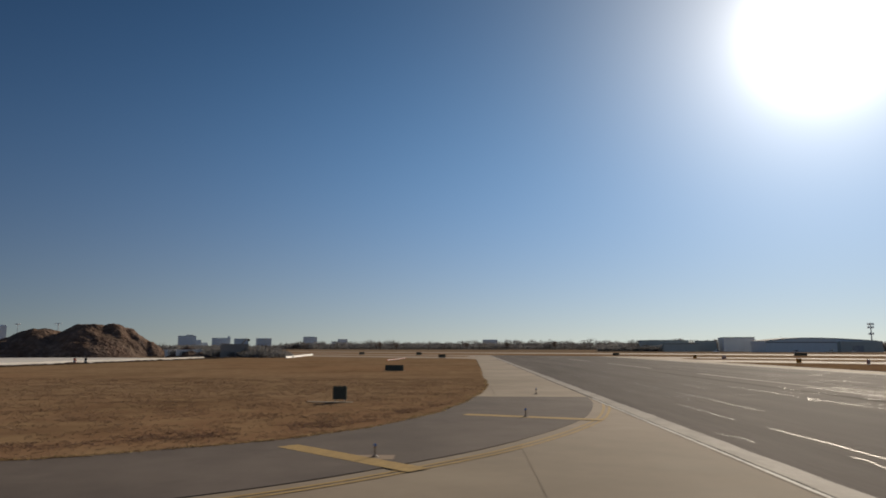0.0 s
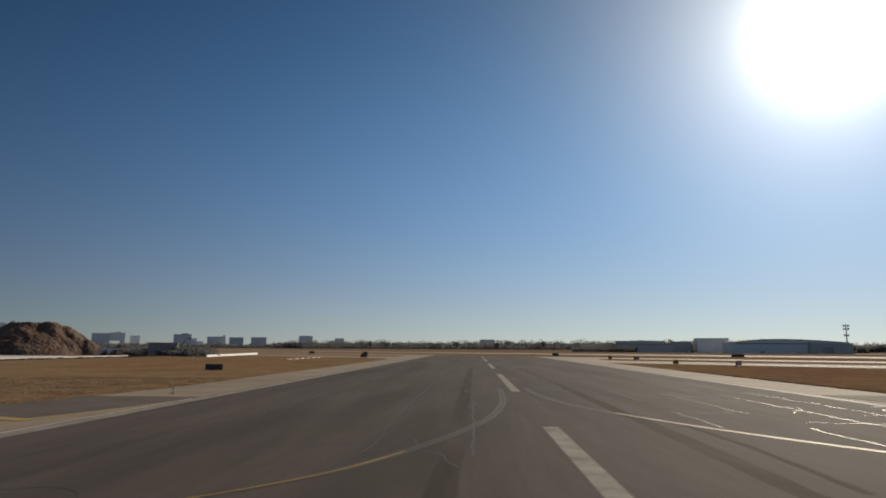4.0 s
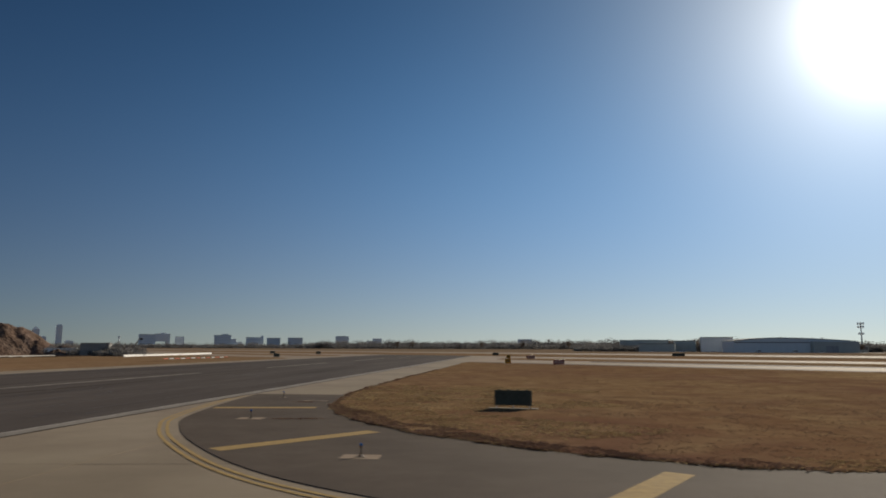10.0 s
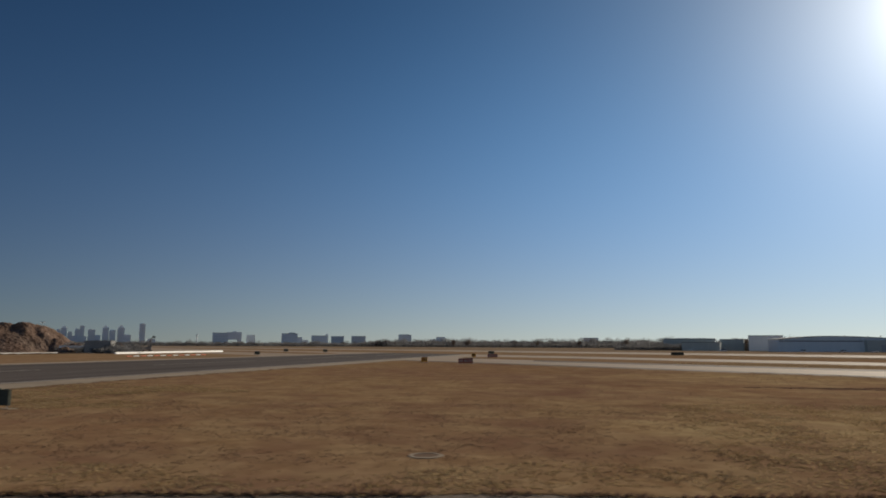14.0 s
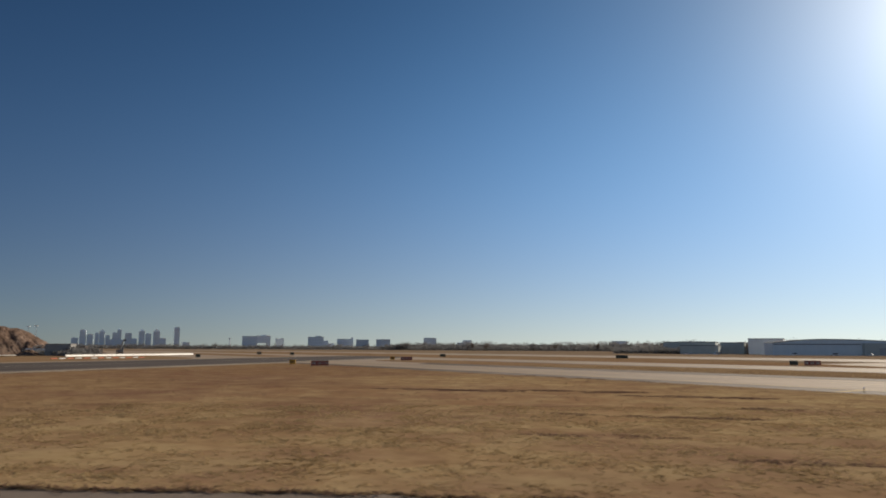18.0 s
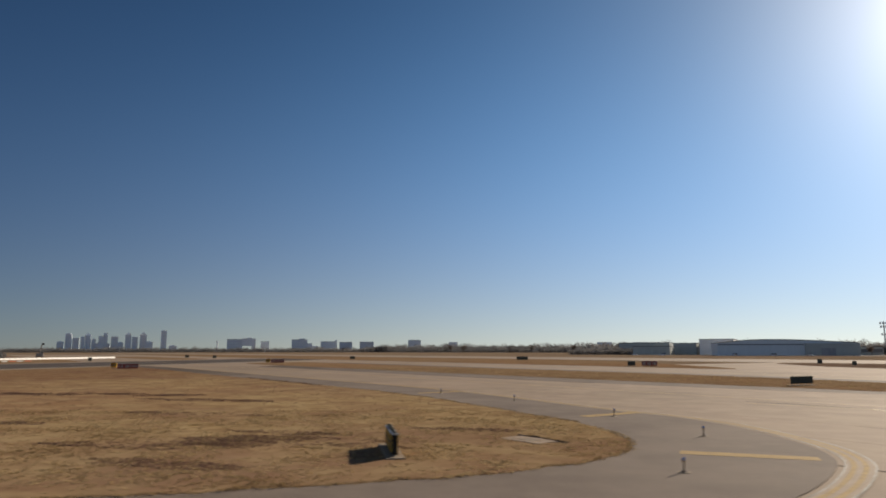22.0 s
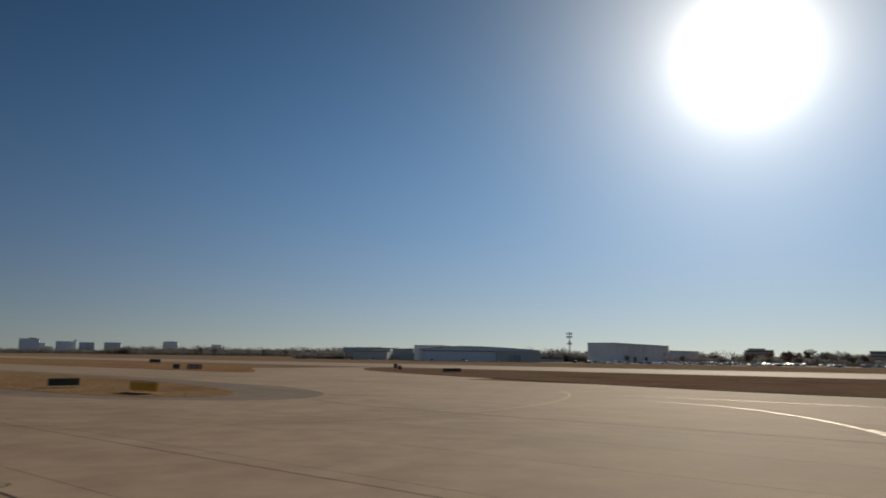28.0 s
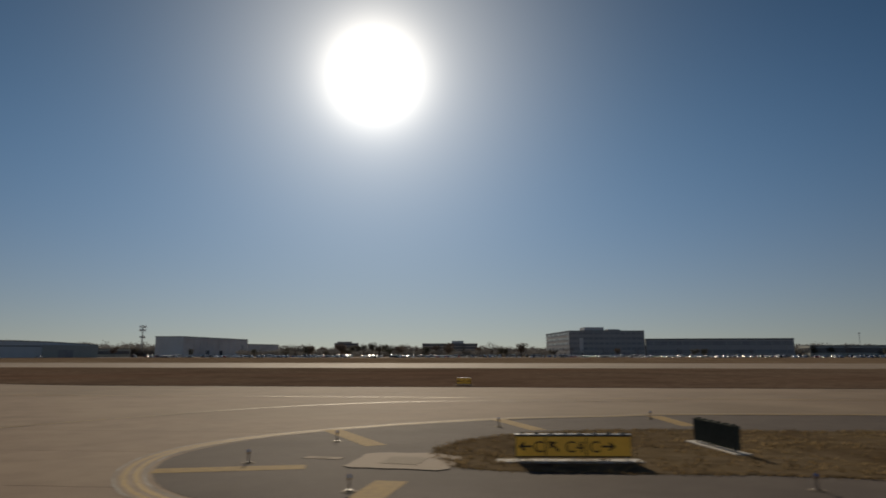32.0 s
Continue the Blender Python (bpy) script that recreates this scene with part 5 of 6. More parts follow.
# ---- trees ----
def leafy(name, seed, h, spread, count, mat, label, size=(0.5, 1.1)):
    r = random.Random(seed)
    m = base(name, pose(0, -400, 0), label, "tree")
    bm = bmesh.new()
    rod(bm, (0, 0, -0.3), (0.1, 0, h * 0.35), h * 0.03, h * 0.02, 7)
    for k in range(5):
        a = k * 1.26 + r.uniform(-.3, .3)
        rod(bm, (0.08, 0, h * (0.25 + 0.03 * k)), (math.cos(a) * spread * 0.6, math.sin(a) * spread * 0.6, h * r.uniform(0.55, 0.8)), h * 0.012, h * 0.004, 5)
    part("trunk", bm, BARK, m, "brown trunk with limbs")
    blobs = [(math.cos(a) * spread * q, math.sin(a) * spread * q, h * z, h * s) for a, q, z, s in ((r.uniform(0, 6.28), r.uniform(0.1, 0.65), r.uniform(0.42, 0.82), r.uniform(0.12, 0.22)) for _ in range(11))]
    verts, faces = [], []
    for _ in range(count):
        cx, cy, cz, s = r.choice(blobs)
        d = Vector((r.gauss(0, 1), r.gauss(0, 1), r.gauss(0, 1))).normalized() * s * r.uniform(0.55, 1.08)
        c = Vector((cx, cy, cz)) + d
        k = len(verts)
        z = r.uniform(*size)
        for j in range(3):
            verts.append(tuple(c + Vector((r.uniform(-1, 1), r.uniform(-1, 1), r.uniform(-0.8, 0.8))) * z))
        faces.append((k, k + 1, k + 2))
    obj("crown", verts, faces, mat, m)
    return m


def bare(name, seed, h, label):
    r = random.Random(seed)
    m = base(name, pose(0, -400, 0), label, "tree")
    trunk, twigs = bmesh.new(), bmesh.new()
    rod(trunk, (0, 0, -0.3), (0, 0, h * 0.32), h * 0.026, h * 0.018, 7)

    def grow(p, d, ln, rad, level):
        q = p + d * ln
        rod(trunk if level < 2 else twigs, p, q, rad, rad * 0.6, 5 if level < 2 else 3)
        if level == 4:
            return
        for _ in range(3 if level < 3 else 4):
            e = (d + Vector((r.gauss(0, .5), r.gauss(0, .5), r.gauss(0.12, .35)))).normalized()
            grow(q, e, ln * r.uniform(0.6, 0.85), rad * 0.58, level + 1)

    for k in range(4):
        a = k * 1.57 + r.uniform(-.4, .4)
        grow(Vector((0, 0, h * r.uniform(0.25, 0.32))), Vector((math.cos(a) * .6, math.sin(a) * .6, 0.9)).normalized(), h * 0.23, h * 0.013, 1)
    part("trunk", trunk, BARK, m, "bare brown trunk and limbs")
    part("crown", twigs, TWIG, m, "bare grey-brown twigs")
    return m


KINDS = [leafy("evergreen_tree", 1, 9, 4.2, 420, LEAF, "dark evergreen tree with dense uneven crown"), leafy("evergreen_tree", 2, 7, 4.6, 380, LEAF, "broad low dark evergreen tree"),
         leafy("brown_tree", 3, 9, 4.4, 420, TWIG, "brown winter tree with dry leaves"), leafy("brown_tree", 4, 11, 4.6, 460, TWIG, "tall brown winter tree with dry leaves"),
         bare("bare_tree", 5, 11, "bare leafless winter tree"), bare("bare_tree", 6, 9, "small bare leafless winter tree")]
used = set()


def plant(kind, x, y, scale, turn):
    m = pose(x, y, -0.06, 0, 0, turn)
    if kind in used:
        t = copy_thing(KINDS[kind], m)
    else:
        used.add(kind); t = KINDS[kind]; t.matrix_basis = m
    t.scale = (scale, scale, scale * rng.uniform(0.85, 1.1))
    tagged(t, group="airport boundary trees")


rng = random.Random(11)
for i in range(150):                              # trees along the car park and behind it
    s = -150 + i * 5.0 + rng.uniform(-3, 3)
    d = rng.choice((648, 660, 690, 720, 760)) + rng.uniform(-10, 10)
    x, y = at(s, d)
    # keep the trees out of the building footprints
    if any(abs(x - cx) < rx and abs(y - cy) < ry for cx, cy, rx, ry in ((400, 600, 85, 80), (695, 672, 45, 40), (690, 400, 95, 90), (745, 320, 80, 70))):
        continue
    plant(rng.choice((0, 1, 2, 2, 3, 4, 4, 5)), x, y, rng.uniform(0.7, 1.15), rng.uniform(0, 360))
for x, y, k, sc in ((612, 404, 5, 0.8), (622, 396, 5, 0.9), (634, 384, 4, 0.7), (652, 366, 5, 0.85), (676, 345, 4, 0.75), (690, 330, 5, 0.8), (568, 640, 0, 1.5), (560, 652, 1, 1.9), (580, 632, 0, 1.35), (547, 645, 0, 1.35), (538, 654, 3, 1.2), (596, 628, 3, 1.1), (640, 636, 4, 0.9), (660, 620, 0, 1.0),
                    (770, 290, 0, 1.1), (780, 280, 1, 1.2), (430, 640, 4, 1.0), (415, 560, 0, 0.8), (455, 590, 0, 0.8), (350, 500, 0, 0.7)):
    plant(k, x, y, sc, rng.uniform(0, 360))


for i in range(58):                               # single crowns standing out of the far belt
    k = rng.random()
    x, y = -560 + 1000 * k + rng.uniform(-10, 10), 1590 - 320 * k + rng.uniform(-40, 30)
    plant(rng.choice((4, 5, 3, 4, 4)), x, y, rng.uniform(1.2, 1.7), rng.uniform(0, 360))
for i in range(16):
    k = rng.random()
    plant(rng.choice((0, 2, 3, 4)), 128 + 220 * k, 716 - 66 * k + rng.uniform(-8, 8), rng.uniform(0.9, 1.3), rng.uniform(0, 360))


def woods(name, a, b, depth, h, count, mat, label, seed):
    """A far belt of trees: crowns of many small leaf clumps over a low understorey."""
    count *= 3
    r = np.random.default_rng(seed)
    a, b = np.array(a, float), np.array(b, float)
    ln = np.linalg.norm(b - a)
    u = (b - a) / ln; nrm = np.array((-u[1], u[0]))
    crowns = max(20, count // 110)
    cs, cq = r.uniform(0, ln, crowns), r.uniform(0, depth, crowns)
    rise = np.array([0.66 + 0.3 * noise.noise((v * 0.012, seed, 1)) + 0.25 * noise.noise((v * 0.06, seed, 4)) for v in cs]) * h * r.uniform(0.75, 1.15, crowns)
    pick = r.integers(0, crowns, count)
    d = r.normal(0, 1, (count, 3)); d /= np.linalg.norm(d, axis=1)[:, None]
    d *= (r.uniform(0.25, 1.0, count) ** 0.5)[:, None]
    top = rise[pick]
    s, q = cs[pick] + d[:, 0] * top * 0.42, cq[pick] + d[:, 1] * top * 0.42
    z = top * (0.6 + 0.4 * d[:, 2])
    low = r.uniform(0, 1, count) < 0.35
    s = np.where(low, r.uniform(0, ln, count), s); z = np.where(low, r.uniform(0, 0.42, count) * h, z)
    c = np.stack([a[0] + u[0] * s + nrm[0] * q, a[1] + u[1] * s + nrm[1] * q, z], -1)
    v = (c[:, None, :] + r.uniform(-1, 1, (count, 3, 3)) * np.where(low, 0.12, 0.055)[:, None, None] * h).reshape(-1, 3)
    v[:, 2] = np.maximum(v[:, 2], -0.05)
    return tagged(obj(name, v.tolist(), [(3 * i, 3 * i + 1, 3 * i + 2) for i in range(count)], mat), label, "woods", kind="stuff")


woods("far_woods", (-1500, 1500), (-500, 1750), 60, 20.5, 14000, FAR_TWIG, "far belt of brown winter trees", 1)
woods("far_woods", (-520, 1700), (420, 1350), 50, 28, 15000, FAR_TWIG, "far belt of mixed winter trees", 2)
woods("far_woods", (-420, 1600), (400, 1280), 30, 18.5, 9500, FAR_TWIG, "far belt of dark evergreen trees", 3)
woods("far_woods", (110, 720), (360, 640), 25, 14.2, 10500, FAR_TWIG, "belt of winter trees behind the hangars", 4)
woods("far_woods", (250, 760), (600, 860), 40, 17.0, 13000, FAR_TWIG, "belt of winter trees behind the car park", 5)
woods("far_woods", (600, 860), (1050, 330), 40, 16.5, 22000, FAR_TWIG, "belt of winter trees behind the offices", 6)
woods("far_woods", (760, 330), (980, -60), 30, 12.5, 11000, FAR_TWIG, "belt of dark trees beyond the hangar", 7)
woods("far_woods", (-2600, 1900), (-1450, 1600), 60, 17.5, 12000, FAR_TWIG, "far belt of hazy winter trees", 8)
woods("far_woods", (-2600, 1900), (-1700, 900), 60, 15.0, 5000, LEAF, "far belt of dark trees beyond the works", 9)
woods("far_woods", (-700, 480), (-330, 420), 30, 10.0, 3500, LEAF, "belt of dark scrub behind the earth heap", 10)

woods("far_woods", at(-66, 700), at(192, 700), 20, 9.0, 7000, FAR_TWIG, "low belt of winter scrub beyond the car park", 13)
woods("far_woods", (92, 668), (150, 648), 14, 8.2, 2400, FAR_TWIG, "low belt of winter trees before the sheds", 14)
woods("works_scrub", (-150, 258), (-99, 233), 9, 4.4, 2600, FAR_TWIG, "dense brown scrub round the works", 11)
woods("works_scrub", (-156, 268), (-104, 240), 10, 6.4, 3200, FAR_TWIG, "brown scrub behind the earth mound", 12)


# ---- buildings ----
def building(name, p, q, depth, h, label, wall=WALL_GREY, floors=0, glass=GLASS_DARK, roof=ROOF_METAL, group="", extra=(), bays=0, parapet=0.5):
    """A block whose front runs from p to q (left to right as seen), its depth behind it."""
    p, q = Vector(p), Vector(q)
    w = (q - p).length
    ang = math.degrees(math.atan2((q - p).y, (q - p).x))
    m = base(name, pose(p.x, p.y, -0.06, 0, 0, ang), label, "building", group)
    part("wall", block(0, 0, 0, w, depth, h), wall, m)
    part("roof", block(-0.2, -0.2, h, w + 0.2, depth + 0.2, h + parapet), roof, m)
    fh = h / floors if floors else 0
    for i in range(floors):
        part("window_band", block(0.6, -0.12, fh * i + fh * 0.35, w - 0.6, -0.01, fh * i + fh * 0.8), glass, m)
        part("window_band", block(-0.12, 0.6, fh * i + fh * 0.35, -0.01, depth - 0.6, fh * i + fh * 0.8), glass, m)
    for i in range(bays):
        x = w * (i + 0.5) / bays
        part("pier", block(x - 0.25, -0.35, 0, x + 0.25, -0.02, h), wall, m)
    for nm, x0, y0, z0, x1, y1, z1, mt in extra:
        part(nm, block(x0, y0, z0, x1, y1, z1), mt, m)
    return m


def facing(p, w):
    """The far end of a front of width w that stands square to the taxiway crossing."""
    d = Vector((p[0] - 90, p[1] - 15)).normalized()
    return (p[0] + d.y * w, p[1] - d.x * w)


# far offices, about two and a half kilometres off
OFF = "far office blocks"
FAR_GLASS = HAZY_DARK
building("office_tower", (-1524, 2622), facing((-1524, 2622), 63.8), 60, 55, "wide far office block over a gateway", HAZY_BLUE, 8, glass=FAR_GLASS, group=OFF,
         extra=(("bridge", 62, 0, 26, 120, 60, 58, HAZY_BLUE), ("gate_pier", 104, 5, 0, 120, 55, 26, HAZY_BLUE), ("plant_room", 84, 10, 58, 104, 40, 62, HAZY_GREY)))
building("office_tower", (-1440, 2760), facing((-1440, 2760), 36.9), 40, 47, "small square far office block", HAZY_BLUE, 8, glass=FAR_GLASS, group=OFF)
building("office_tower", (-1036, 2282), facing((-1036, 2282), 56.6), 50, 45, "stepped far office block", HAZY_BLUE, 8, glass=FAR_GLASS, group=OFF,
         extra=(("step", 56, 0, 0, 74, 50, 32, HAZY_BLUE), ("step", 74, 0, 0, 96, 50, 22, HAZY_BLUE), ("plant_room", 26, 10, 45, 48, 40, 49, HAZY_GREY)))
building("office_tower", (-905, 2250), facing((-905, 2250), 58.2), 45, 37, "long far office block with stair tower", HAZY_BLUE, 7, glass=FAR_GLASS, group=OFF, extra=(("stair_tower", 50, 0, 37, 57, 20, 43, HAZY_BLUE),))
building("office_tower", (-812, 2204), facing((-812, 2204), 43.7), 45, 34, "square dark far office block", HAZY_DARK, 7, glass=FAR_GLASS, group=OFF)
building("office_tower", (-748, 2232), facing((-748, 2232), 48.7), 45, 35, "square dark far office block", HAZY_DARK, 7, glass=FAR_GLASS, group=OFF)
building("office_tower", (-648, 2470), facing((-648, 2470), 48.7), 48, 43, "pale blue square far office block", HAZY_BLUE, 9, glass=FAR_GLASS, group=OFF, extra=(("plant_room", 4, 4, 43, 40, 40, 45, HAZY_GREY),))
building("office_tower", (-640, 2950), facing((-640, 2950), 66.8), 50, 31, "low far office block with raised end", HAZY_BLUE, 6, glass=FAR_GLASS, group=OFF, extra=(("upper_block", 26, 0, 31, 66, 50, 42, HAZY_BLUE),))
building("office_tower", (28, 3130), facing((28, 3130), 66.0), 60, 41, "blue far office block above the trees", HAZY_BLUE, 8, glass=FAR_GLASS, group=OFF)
m = base("radio_mast", pose(-2425, 3912, 0), "slim far control mast with wider head", "mast")
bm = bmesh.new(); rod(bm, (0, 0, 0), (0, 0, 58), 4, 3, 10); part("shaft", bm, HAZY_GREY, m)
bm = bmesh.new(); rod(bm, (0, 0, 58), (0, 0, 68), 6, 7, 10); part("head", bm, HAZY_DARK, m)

# the city skyline
CITY = "city skyline towers"
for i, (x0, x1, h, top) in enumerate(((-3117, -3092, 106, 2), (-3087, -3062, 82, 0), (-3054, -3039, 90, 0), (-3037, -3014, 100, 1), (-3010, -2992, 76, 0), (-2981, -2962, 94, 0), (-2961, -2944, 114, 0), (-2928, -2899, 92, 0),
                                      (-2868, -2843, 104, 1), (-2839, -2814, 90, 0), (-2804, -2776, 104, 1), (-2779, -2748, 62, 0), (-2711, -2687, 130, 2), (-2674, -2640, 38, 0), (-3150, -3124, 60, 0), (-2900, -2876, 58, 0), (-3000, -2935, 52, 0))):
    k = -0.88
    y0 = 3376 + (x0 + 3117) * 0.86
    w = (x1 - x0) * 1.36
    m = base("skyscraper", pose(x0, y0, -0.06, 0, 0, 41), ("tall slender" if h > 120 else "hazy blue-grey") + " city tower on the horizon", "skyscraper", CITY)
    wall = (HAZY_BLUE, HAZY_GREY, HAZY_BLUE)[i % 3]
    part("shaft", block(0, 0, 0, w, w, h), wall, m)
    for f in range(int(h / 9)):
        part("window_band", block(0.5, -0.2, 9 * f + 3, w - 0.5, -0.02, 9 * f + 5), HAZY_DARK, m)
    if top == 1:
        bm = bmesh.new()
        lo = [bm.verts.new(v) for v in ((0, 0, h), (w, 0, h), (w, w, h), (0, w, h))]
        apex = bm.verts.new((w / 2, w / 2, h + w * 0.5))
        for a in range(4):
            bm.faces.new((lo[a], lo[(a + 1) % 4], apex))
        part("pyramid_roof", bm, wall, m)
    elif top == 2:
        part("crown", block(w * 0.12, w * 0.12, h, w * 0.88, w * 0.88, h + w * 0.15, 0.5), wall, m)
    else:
        part("plant_room", block(w * 0.2, w * 0.2, h, w * 0.7, w * 0.7, h + 3), wall, m)


# hangars at the field's far corner
def vault(name, p, q, depth, eave, ridge, at_ridge, label, wall, roof, wing=1.0):
    """A wide hangar with a low bowed roof."""
    p, q = Vector(p), Vector(q)
    w = (q - p).length
    m = base(name, pose(p.x, p.y, -0.06, 0, 0, math.degrees(math.atan2((q - p).y, (q - p).x))), label, "hangar", "airfield hangars")
    n = 16
    prof = []
    for i in range(n + 1):
        t = i / n
        k = t / at_ridge if t < at_ridge else (1 - t) / (1 - at_ridge)
        prof.append((w * t, eave + (ridge - eave) * math.sin(min(1, k) * math.pi / 2)))
    bm = bmesh.new()
    rows = [[bm.verts.new((x, y, z)) for x, z in prof] + [bm.verts.new((x, y, 0)) for x, z in prof] for y in (0, depth)]
    for r in rows:
        for i in range(n):
            bm.faces.new((r[i], r[i + 1], r[n + 2 + i], r[n + 1 + i]))
    for i in (0, n):
        bm.faces.new((rows[0][i], rows[1][i], rows[1][n + 1 + i], rows[0][n + 1 + i]))
    part("wall", bm, wall, m)
    bm = bmesh.new()
    a = [[bm.verts.new((x, y, z + dz)) for x, z in prof] for y in (-0.5, depth + 0.5) for dz in (0.05, 0.45)]
    for i in range(n):
        bm.faces.new((a[1][i], a[1][i + 1], a[3][i + 1], a[3][i])); bm.faces.new((a[0][i], a[0][i + 1], a[1][i + 1], a[1][i]))
        bm.faces.new((a[2][i], a[2][i + 1], a[3][i + 1], a[3][i]))
    part("roof", bm, roof, m)
    for i in range(6):
        x = w * (0.05 + 0.15 * i)
        part("door_leaf", block(x, -0.25, 0, x + w * 0.145, -0.02, eave * 0.85), wall, m, "sliding hangar door leaf")
    part("band", block(0.5, -0.32, eave * 0.86, w * wing - 0.5, -0.03, eave * 0.93), roof, m)
    if wing < 1:
        part("lean_to", block(w * wing, -5.0, 0, w, -0.4, eave - 0.2, 0.1), WALL_TEAL, m, "dark lean-to wing along the front")
        part("lean_to_door", block(w * (wing + 0.1), -5.15, 0, w * (wing + 0.2), -5.02, eave * 0.6), WALL_DARK, m, "dark roller door")
    return m


vault("hangar", (208, 556), (300, 560), 26, 8.8, 11.3, 0.36, "broad blue-grey hangar with bowed roof", BLUE_METAL, ROOF_METAL, 0.63)
building("warehouse", (204, 636), (230, 630), 40, 12.8, "white box-shaped airfield building", WALL_WHITE, 0, group="airfield sheds", bays=4)
building("warehouse", (150, 640), (180, 632), 20, 7.0, "low green-grey airfield shed", WALL_TEAL, 0, group="airfield sheds", bays=5)
# plain white cowls take the place of sun glints along the roof edge
building("warehouse", (138, 676), (182, 668), 40, 10.5, "green-grey shed with white cowls for roof glints", WALL_TEAL, 0, group="airfield sheds", bays=5,
         extra=[("roof_cowl", 13 + 3.1 * i, 0.3, 10.95, 14.6 + 3.1 * i, 1.5, 11.5, WALL_WHITE) for i in range(8)])
building("warehouse", (184.5, 657), (203, 651.5), 12, 9.8, "small green-grey shed beside a white building", WALL_TEAL, 0, group="airfield sheds", bays=3)
building("warehouse", (300, 600), (330, 604), 30, 6.0, "low dark shed beside the hangar", WALL_TEAL, 1, group="airfield sheds")
building("warehouse", (357, 551), (440, 650), 22, 15.2, "large white warehouse beyond the car park", WALL_WHITE, 0, group="airfield sheds", bays=11, extra=(("door", 40, -0.3, 0, 46, -0.02, 5, ROOF_METAL), ("door", 66, -0.3, 0, 72, -0.02, 5, ROOF_METAL), ("cornice", -0.1, -0.5, 13.6, 129, -0.02, 14.3, WALL_GREY)))
building("warehouse", (441, 651), (486, 690), 18, 11.0, "lower white wing of the warehouse", WALL_WHITE, 0, group="airfield sheds", bays=4)
building("office_block", (664, 691), (717, 653), 30, 13.4, "flat four-storey office block", WALL_TAN, 4, group="offices beyond car park", extra=(("plant_room", 35, 4, 13.4, 49, 20, 17, WALL_GREY),))
building("office_block", (744, 1093), (781, 1074), 30, 19, "brown far office building with raised top", WALL_TAN, 4, group="offices beyond car park", extra=(("upper_block", 5, 2, 19, 30, 24, 22, WALL_TAN),))
building("office_block", (836, 1043), (856, 1031), 20, 13, "small pale far office building", WALL_WHITE, 3, group="offices beyond car park")
building("terminal_building", (626, 413.5), (677, 379), 113, 20.6, "grey five-storey office with striped windows", WALL_OFFICE, 5, glass=WALL_DARK, bays=14, group="offices beyond car park",
         extra=(("plant_room", 14, 6, 20.6, 30, 24, 24, WALL_GREY), ("plant_room", 34, 8, 20.6, 44, 20, 22.4, WALL_GREY), ("stair_core", 8, -1.2, 3, 11, -0.05, 15, WALL_WHITE)))
building("long_hangar", (678, 378), (760, 300), 60, 13.6, "long grey hangar with continuous window bands", WALL_OFFICE, 2, glass=WALL_DARK, group="offices beyond car park", bays=10, parapet=0.9)
building("warehouse", (768, 292), (818, 240), 30, 8.5, "low dark shed beyond the hangar", WALL_TEAL, 1, group="airfield sheds")

building("works_shed", (-123.6, 244.0), (-114.2, 247.5), 5, 4.8, "low grey site shed beside scrub", SHED_GREY, 0, roof=SHED_GREY, group="airfield sheds", parapet=0.2)


# white site cabins at the works
for x, y, z, a in ((-141, 258, 0, 30), (-150, 268, 0, 24), (-158, 282, 0, 40)):
    m = base("site_cabin", pose(x, y, z - 0.06, 0, 0, a), "white steel site cabin beside the earth mound", "cabin", "site cabins")
    part("shell", block(-5, -1.4, 0.15, 5, 1.4, 2.8, 0.05), WALL_WHITE, m)
    part("roof", block(-5.1, -1.5, 2.8, 5.1, 1.5, 2.94), WALL_WHITE, m)
    part("skid", block(-4.8, -1.2, 0, 4.8, 1.2, 0.15), ROOF_METAL, m)
    for k in (-3, 0.5):
        part("window", block(k, -1.43, 1.1, k + 1.4, -1.38, 2.1), GLASS_DARK, m)
    part("door", block(2.9, -1.43, 0.2, 3.8, -1.38, 2.3), WALL_GREY, m)


# cell tower
m = base("cell_tower", pose(347, 650, -0.06), "tall steel monopole with antenna platforms", "mast")
bm = bmesh.new(); rod(bm, (0, 0, 0), (0, 0, 27), 0.75, 0.38, 12); part("pole", bm, METAL, m)
for z, r in ((25.6, 2.6), (22.6, 2.4), (16.6, 2.0)):
    bm = bmesh.new(); rod(bm, (0, 0, z - 0.2), (0, 0, z + 0.2), 0.62, 0.62, 12)
    deck = part("platform", bm, METAL, m)
    for k in range(3):
        a, b = k * math.tau / 3, (k + 1) * math.tau / 3
        bm = bmesh.new(); rod(bm, (r * math.cos(a), r * math.sin(a), z), (r * math.cos(b), r * math.sin(b), z), 0.10, 0.10, 6); part("rail", bm, METAL, deck)
        bm = bmesh.new(); rod(bm, (0, 0, z), (r * math.cos(a), r * math.sin(a), z), 0.10, 0.10, 6); part("arm", bm, METAL, deck)
    for k in range(9):
        a = k * math.tau / 9
        part("antenna", block(r * math.cos(a) - 0.25, r * math.sin(a) - 0.2, z - 0.9, r * math.cos(a) + 0.25, r * math.sin(a) + 0.2, z + 1.0, 0.05), WALL_GREY, deck)
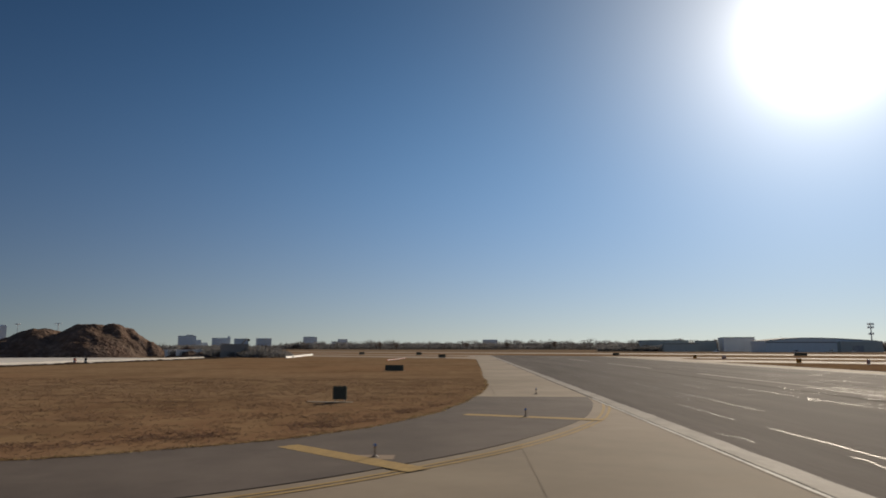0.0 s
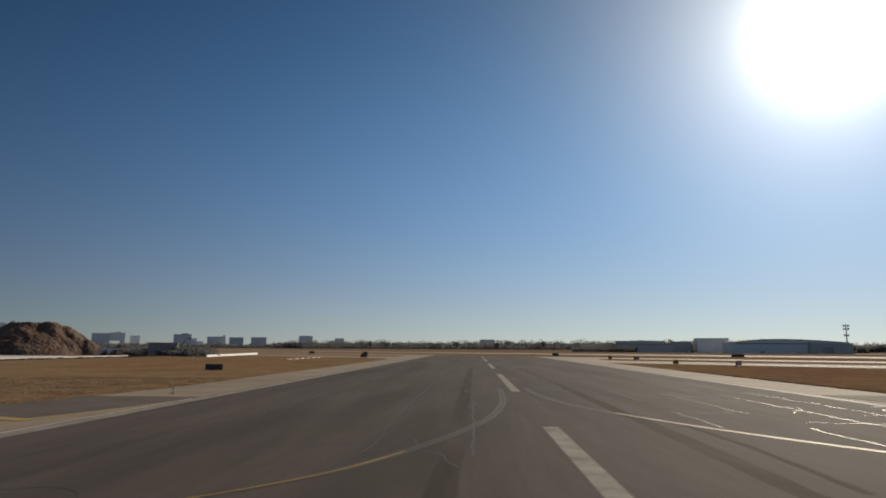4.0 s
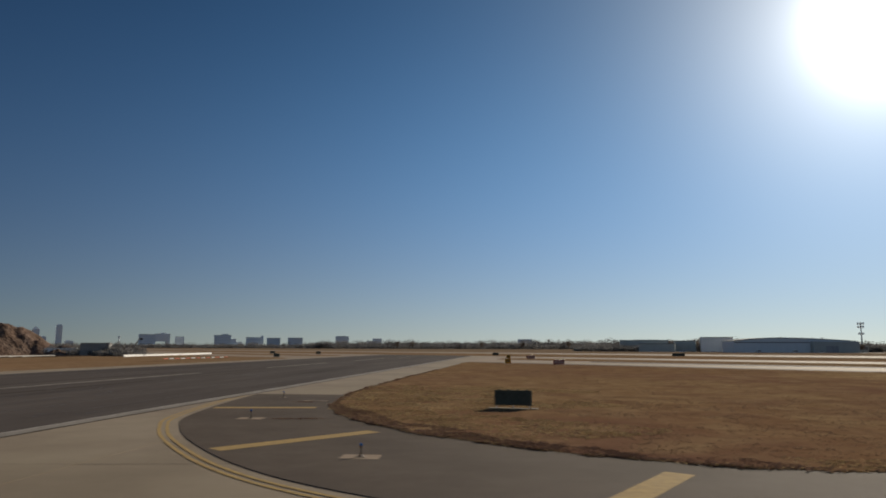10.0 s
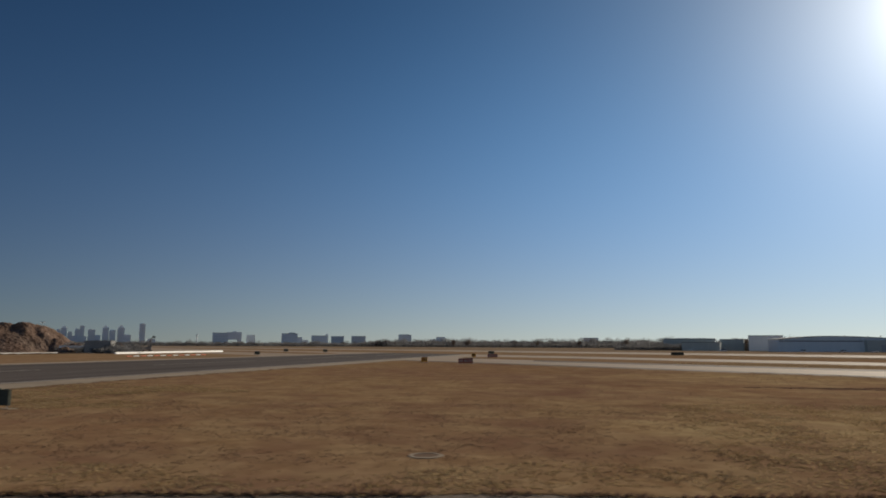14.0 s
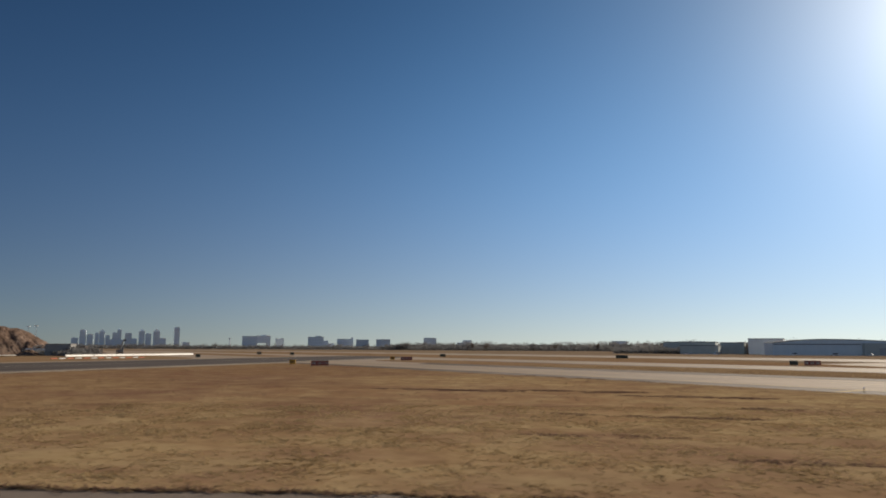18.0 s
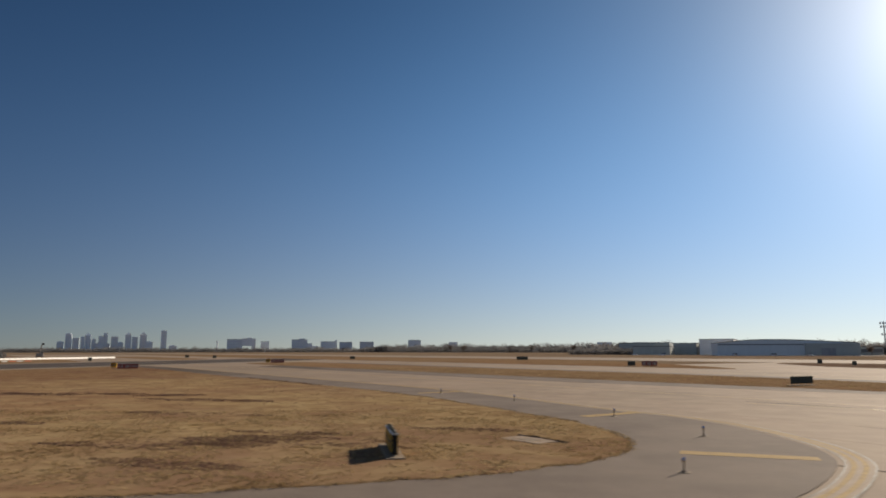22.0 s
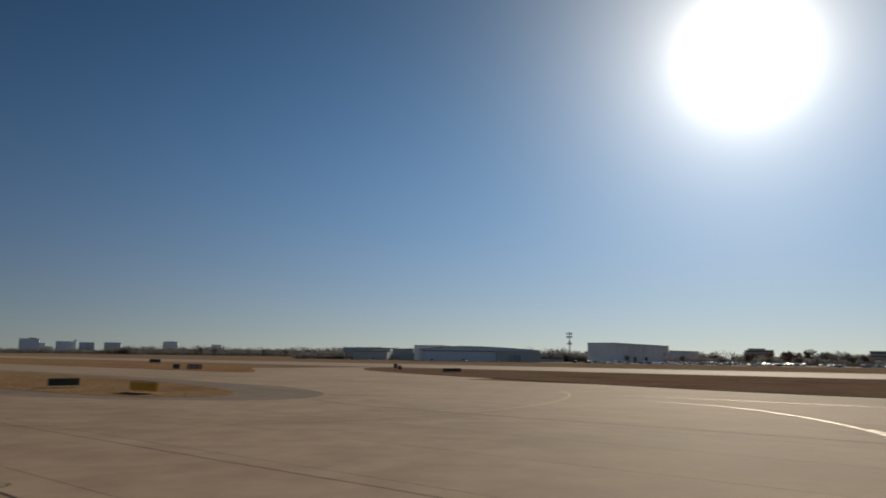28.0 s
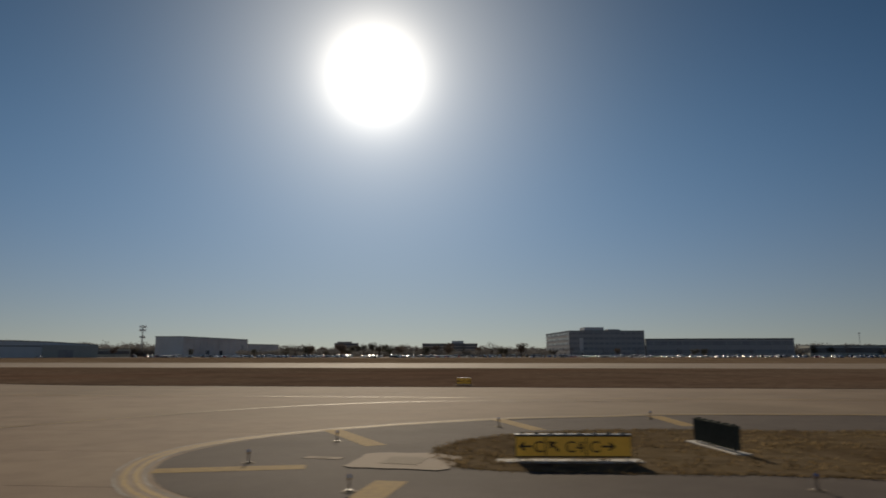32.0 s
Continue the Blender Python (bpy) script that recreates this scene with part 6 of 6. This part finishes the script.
# lamp masts by the heap and beyond the sheds
for x, y, h in ((-268, 375, 17.6), (-323, 420, 19), (814, 275, 19), (640, 720, 10), (520, 690, 9), (470, 690, 9)):
    m = base("lamp_mast", pose(x, y, -0.06), "slim steel floodlight mast with cross arm", "lamp mast", "floodlight masts")
    bm = bmesh.new(); rod(bm, (0, 0, 0), (0, 0, h), 0.28, 0.14, 8); part("pole", bm, METAL, m)
    part("cross_arm", block(-1.8, -0.1, h - 0.1, 1.8, 0.1, h + 0.1), METAL, m)
    for k in (-1.5, -0.5, 0.5, 1.5):
        part("floodlight", block(k - 0.3, -0.35, h - 0.45, k + 0.3, 0.05, h - 0.1, 0.03), WALL_GREY, m)


# ---- car park ----
surface(slab("car_park", [at(-150, 592), at(560, 592), at(560, 642), at(-150, 642)], -0.3, -0.03, TARMAC), "asphalt car park beyond the far runway", "car park")


def car(kind, mat, label):
    """A low-poly saloon or van with a curved roof; the nose points along +y."""
    m = base("parked_car", pose(0, -500, 0), label, "car", "parked cars")
    L_, H_, W_ = (4.6, 1.45, 1.8) if kind == 0 else (4.9, 1.85, 1.95)
    low = [(-L_ / 2, 0.35), (-L_ / 2, 0.85), (-L_ / 2 + 0.5, 0.98), (L_ / 2 - 1.3, 0.95), (L_ / 2 - 0.2, 0.78), (L_ / 2, 0.6), (L_ / 2, 0.35)]
    top = [(-L_ / 2 + (0.5 if kind == 0 else 0.1), 0.96), (-L_ / 2 + (1.1 if kind == 0 else 0.35), H_ - 0.06), (-0.6, H_), (0.2, H_ - 0.03), (0.6, H_ - 0.12), (L_ / 2 - 1.25, 0.95)]

    def extrude(prof, half, crown, lip):
        bm = bmesh.new()
        cols = []
        for x in (-half, -half * 0.86, 0, half * 0.86, half):
            e = abs(x) / half
            cols.append([bm.verts.new((x * (1 - lip * max(0, (z - 0.9) / (H_ - 0.9)) if lip else 1), y, z + (crown * (1 - e * e) if z > 0.9 else 0))) for y, z in prof])
        for c0, c1 in zip(cols, cols[1:]):
            for i in range(len(prof) - 1):
                bm.faces.new((c0[i], c0[i + 1], c1[i + 1], c1[i]))
        bm.faces.new(cols[0]); bm.faces.new(cols[-1][::-1])
        return bm

    part("body", extrude(low, W_ / 2, 0.05, 0), mat, m, smooth=True)
    part("cabin", extrude(top, W_ / 2 - 0.04, 0.05, 0.18), GLASS_DARK, m, "tinted glass cabin", True)
    roof = [(y, z + 0.02) for y, z in top[1:5]]
    part("roof", extrude(roof, W_ / 2 - 0.2, 0.05, 0), mat, m, "curved roof panel", True)
    for x in (-W_ / 2 + 0.1, W_ / 2 - 0.1):
        for y in (-L_ * 0.3, L_ * 0.3):
            bm = bmesh.new(); rod(bm, (x - 0.1, y, 0.33), (x + 0.1, y, 0.33), 0.33, 0.33, 12); part("wheel", bm, RUBBER, m)
    return m


MODELS = [car(k, mt, nm.split("_")[0] + (" saloon car" if k == 0 else " van") + " parked in an asphalt car park") for nm, mt in CAR_PAINTS for k in (0, 1)]
rng = random.Random(21)
placed = [False] * len(MODELS)
for row, d in enumerate((597, 611, 625)):
    s = -96
    while s < 420:
        s += 2.9 if rng.random() < (0.72, 0.5, 0.4)[row] else rng.uniform(5, 13)
        k = rng.choice((0, 0, 1, 2, 2, 3, 4, 5, 6, 8, 10, 11))
        x, y = at(s, d + rng.uniform(-0.4, 0.4))
        mm = pose(x, y, -0.03, 0, 0, -40.5 + (0 if rng.random() < 0.5 else 180) + rng.uniform(-4, 4))
        if placed[k]:
            copy_thing(MODELS[k], mm)
        else:
            placed[k] = True; MODELS[k].matrix_basis = mm
for k, done in enumerate(placed):
    if not done:
        MODELS[k].matrix_basis = pose(*at(-20 + 9 * k, 638), -0.03, 0, 0, 50)
# service vans standing near the hangars
for x, y, k, r in ((214, 520, 1, 20), (236, 512, 1, 70), (170, 560, 1, 100), (262, 530, 0, 60), (150, 575, 0, 80)):
    tagged(copy_thing(MODELS[k], pose(x, y, -0.06, 0, 0, r)), "white vehicle standing near the airfield hangars")


# ---- concrete panels of the junction, laid one by one ----
PW, PL = 7.6, 6.08
apron = base("apron_panels", pose(0, 0, 0), "worn tan concrete panels of the taxiway junction", "pavement", kind="structure")
gx, gy = PL / 2 - 0.012, PW / 2 - 0.001
v = [(-gx, -gy), (gx, -gy), (gx, gy), (-gx, gy)]
me = bpy.data.meshes.new("panel")
me.from_pydata([(x * 0.9994, y * 0.9999, 0.0) for x, y in v] + [(x, y, -0.006) for x, y in v] + [(x, y, -0.03) for x, y in v], [],
               [(0, 1, 2, 3)] + [(k + 4 * r, 4 + k + 4 * r, 4 + (k + 1) % 4 + 4 * r, (k + 1) % 4 + 4 * r) for r in (0, 1) for k in range(4)])
me.materials.append(PANEL)
for i in range(10):
    for j in range(20):
        d, s = 137.8 + PL * i + PL / 2, 36 + PW * j + PW / 2
        x, y = at(s, d)
        ob = new("panel", me)
        ob.parent = apron
        ob.matrix_basis = pose(x, y, 0.0, 0, 0, math.degrees(math.atan2(NRM.y, NRM.x)))
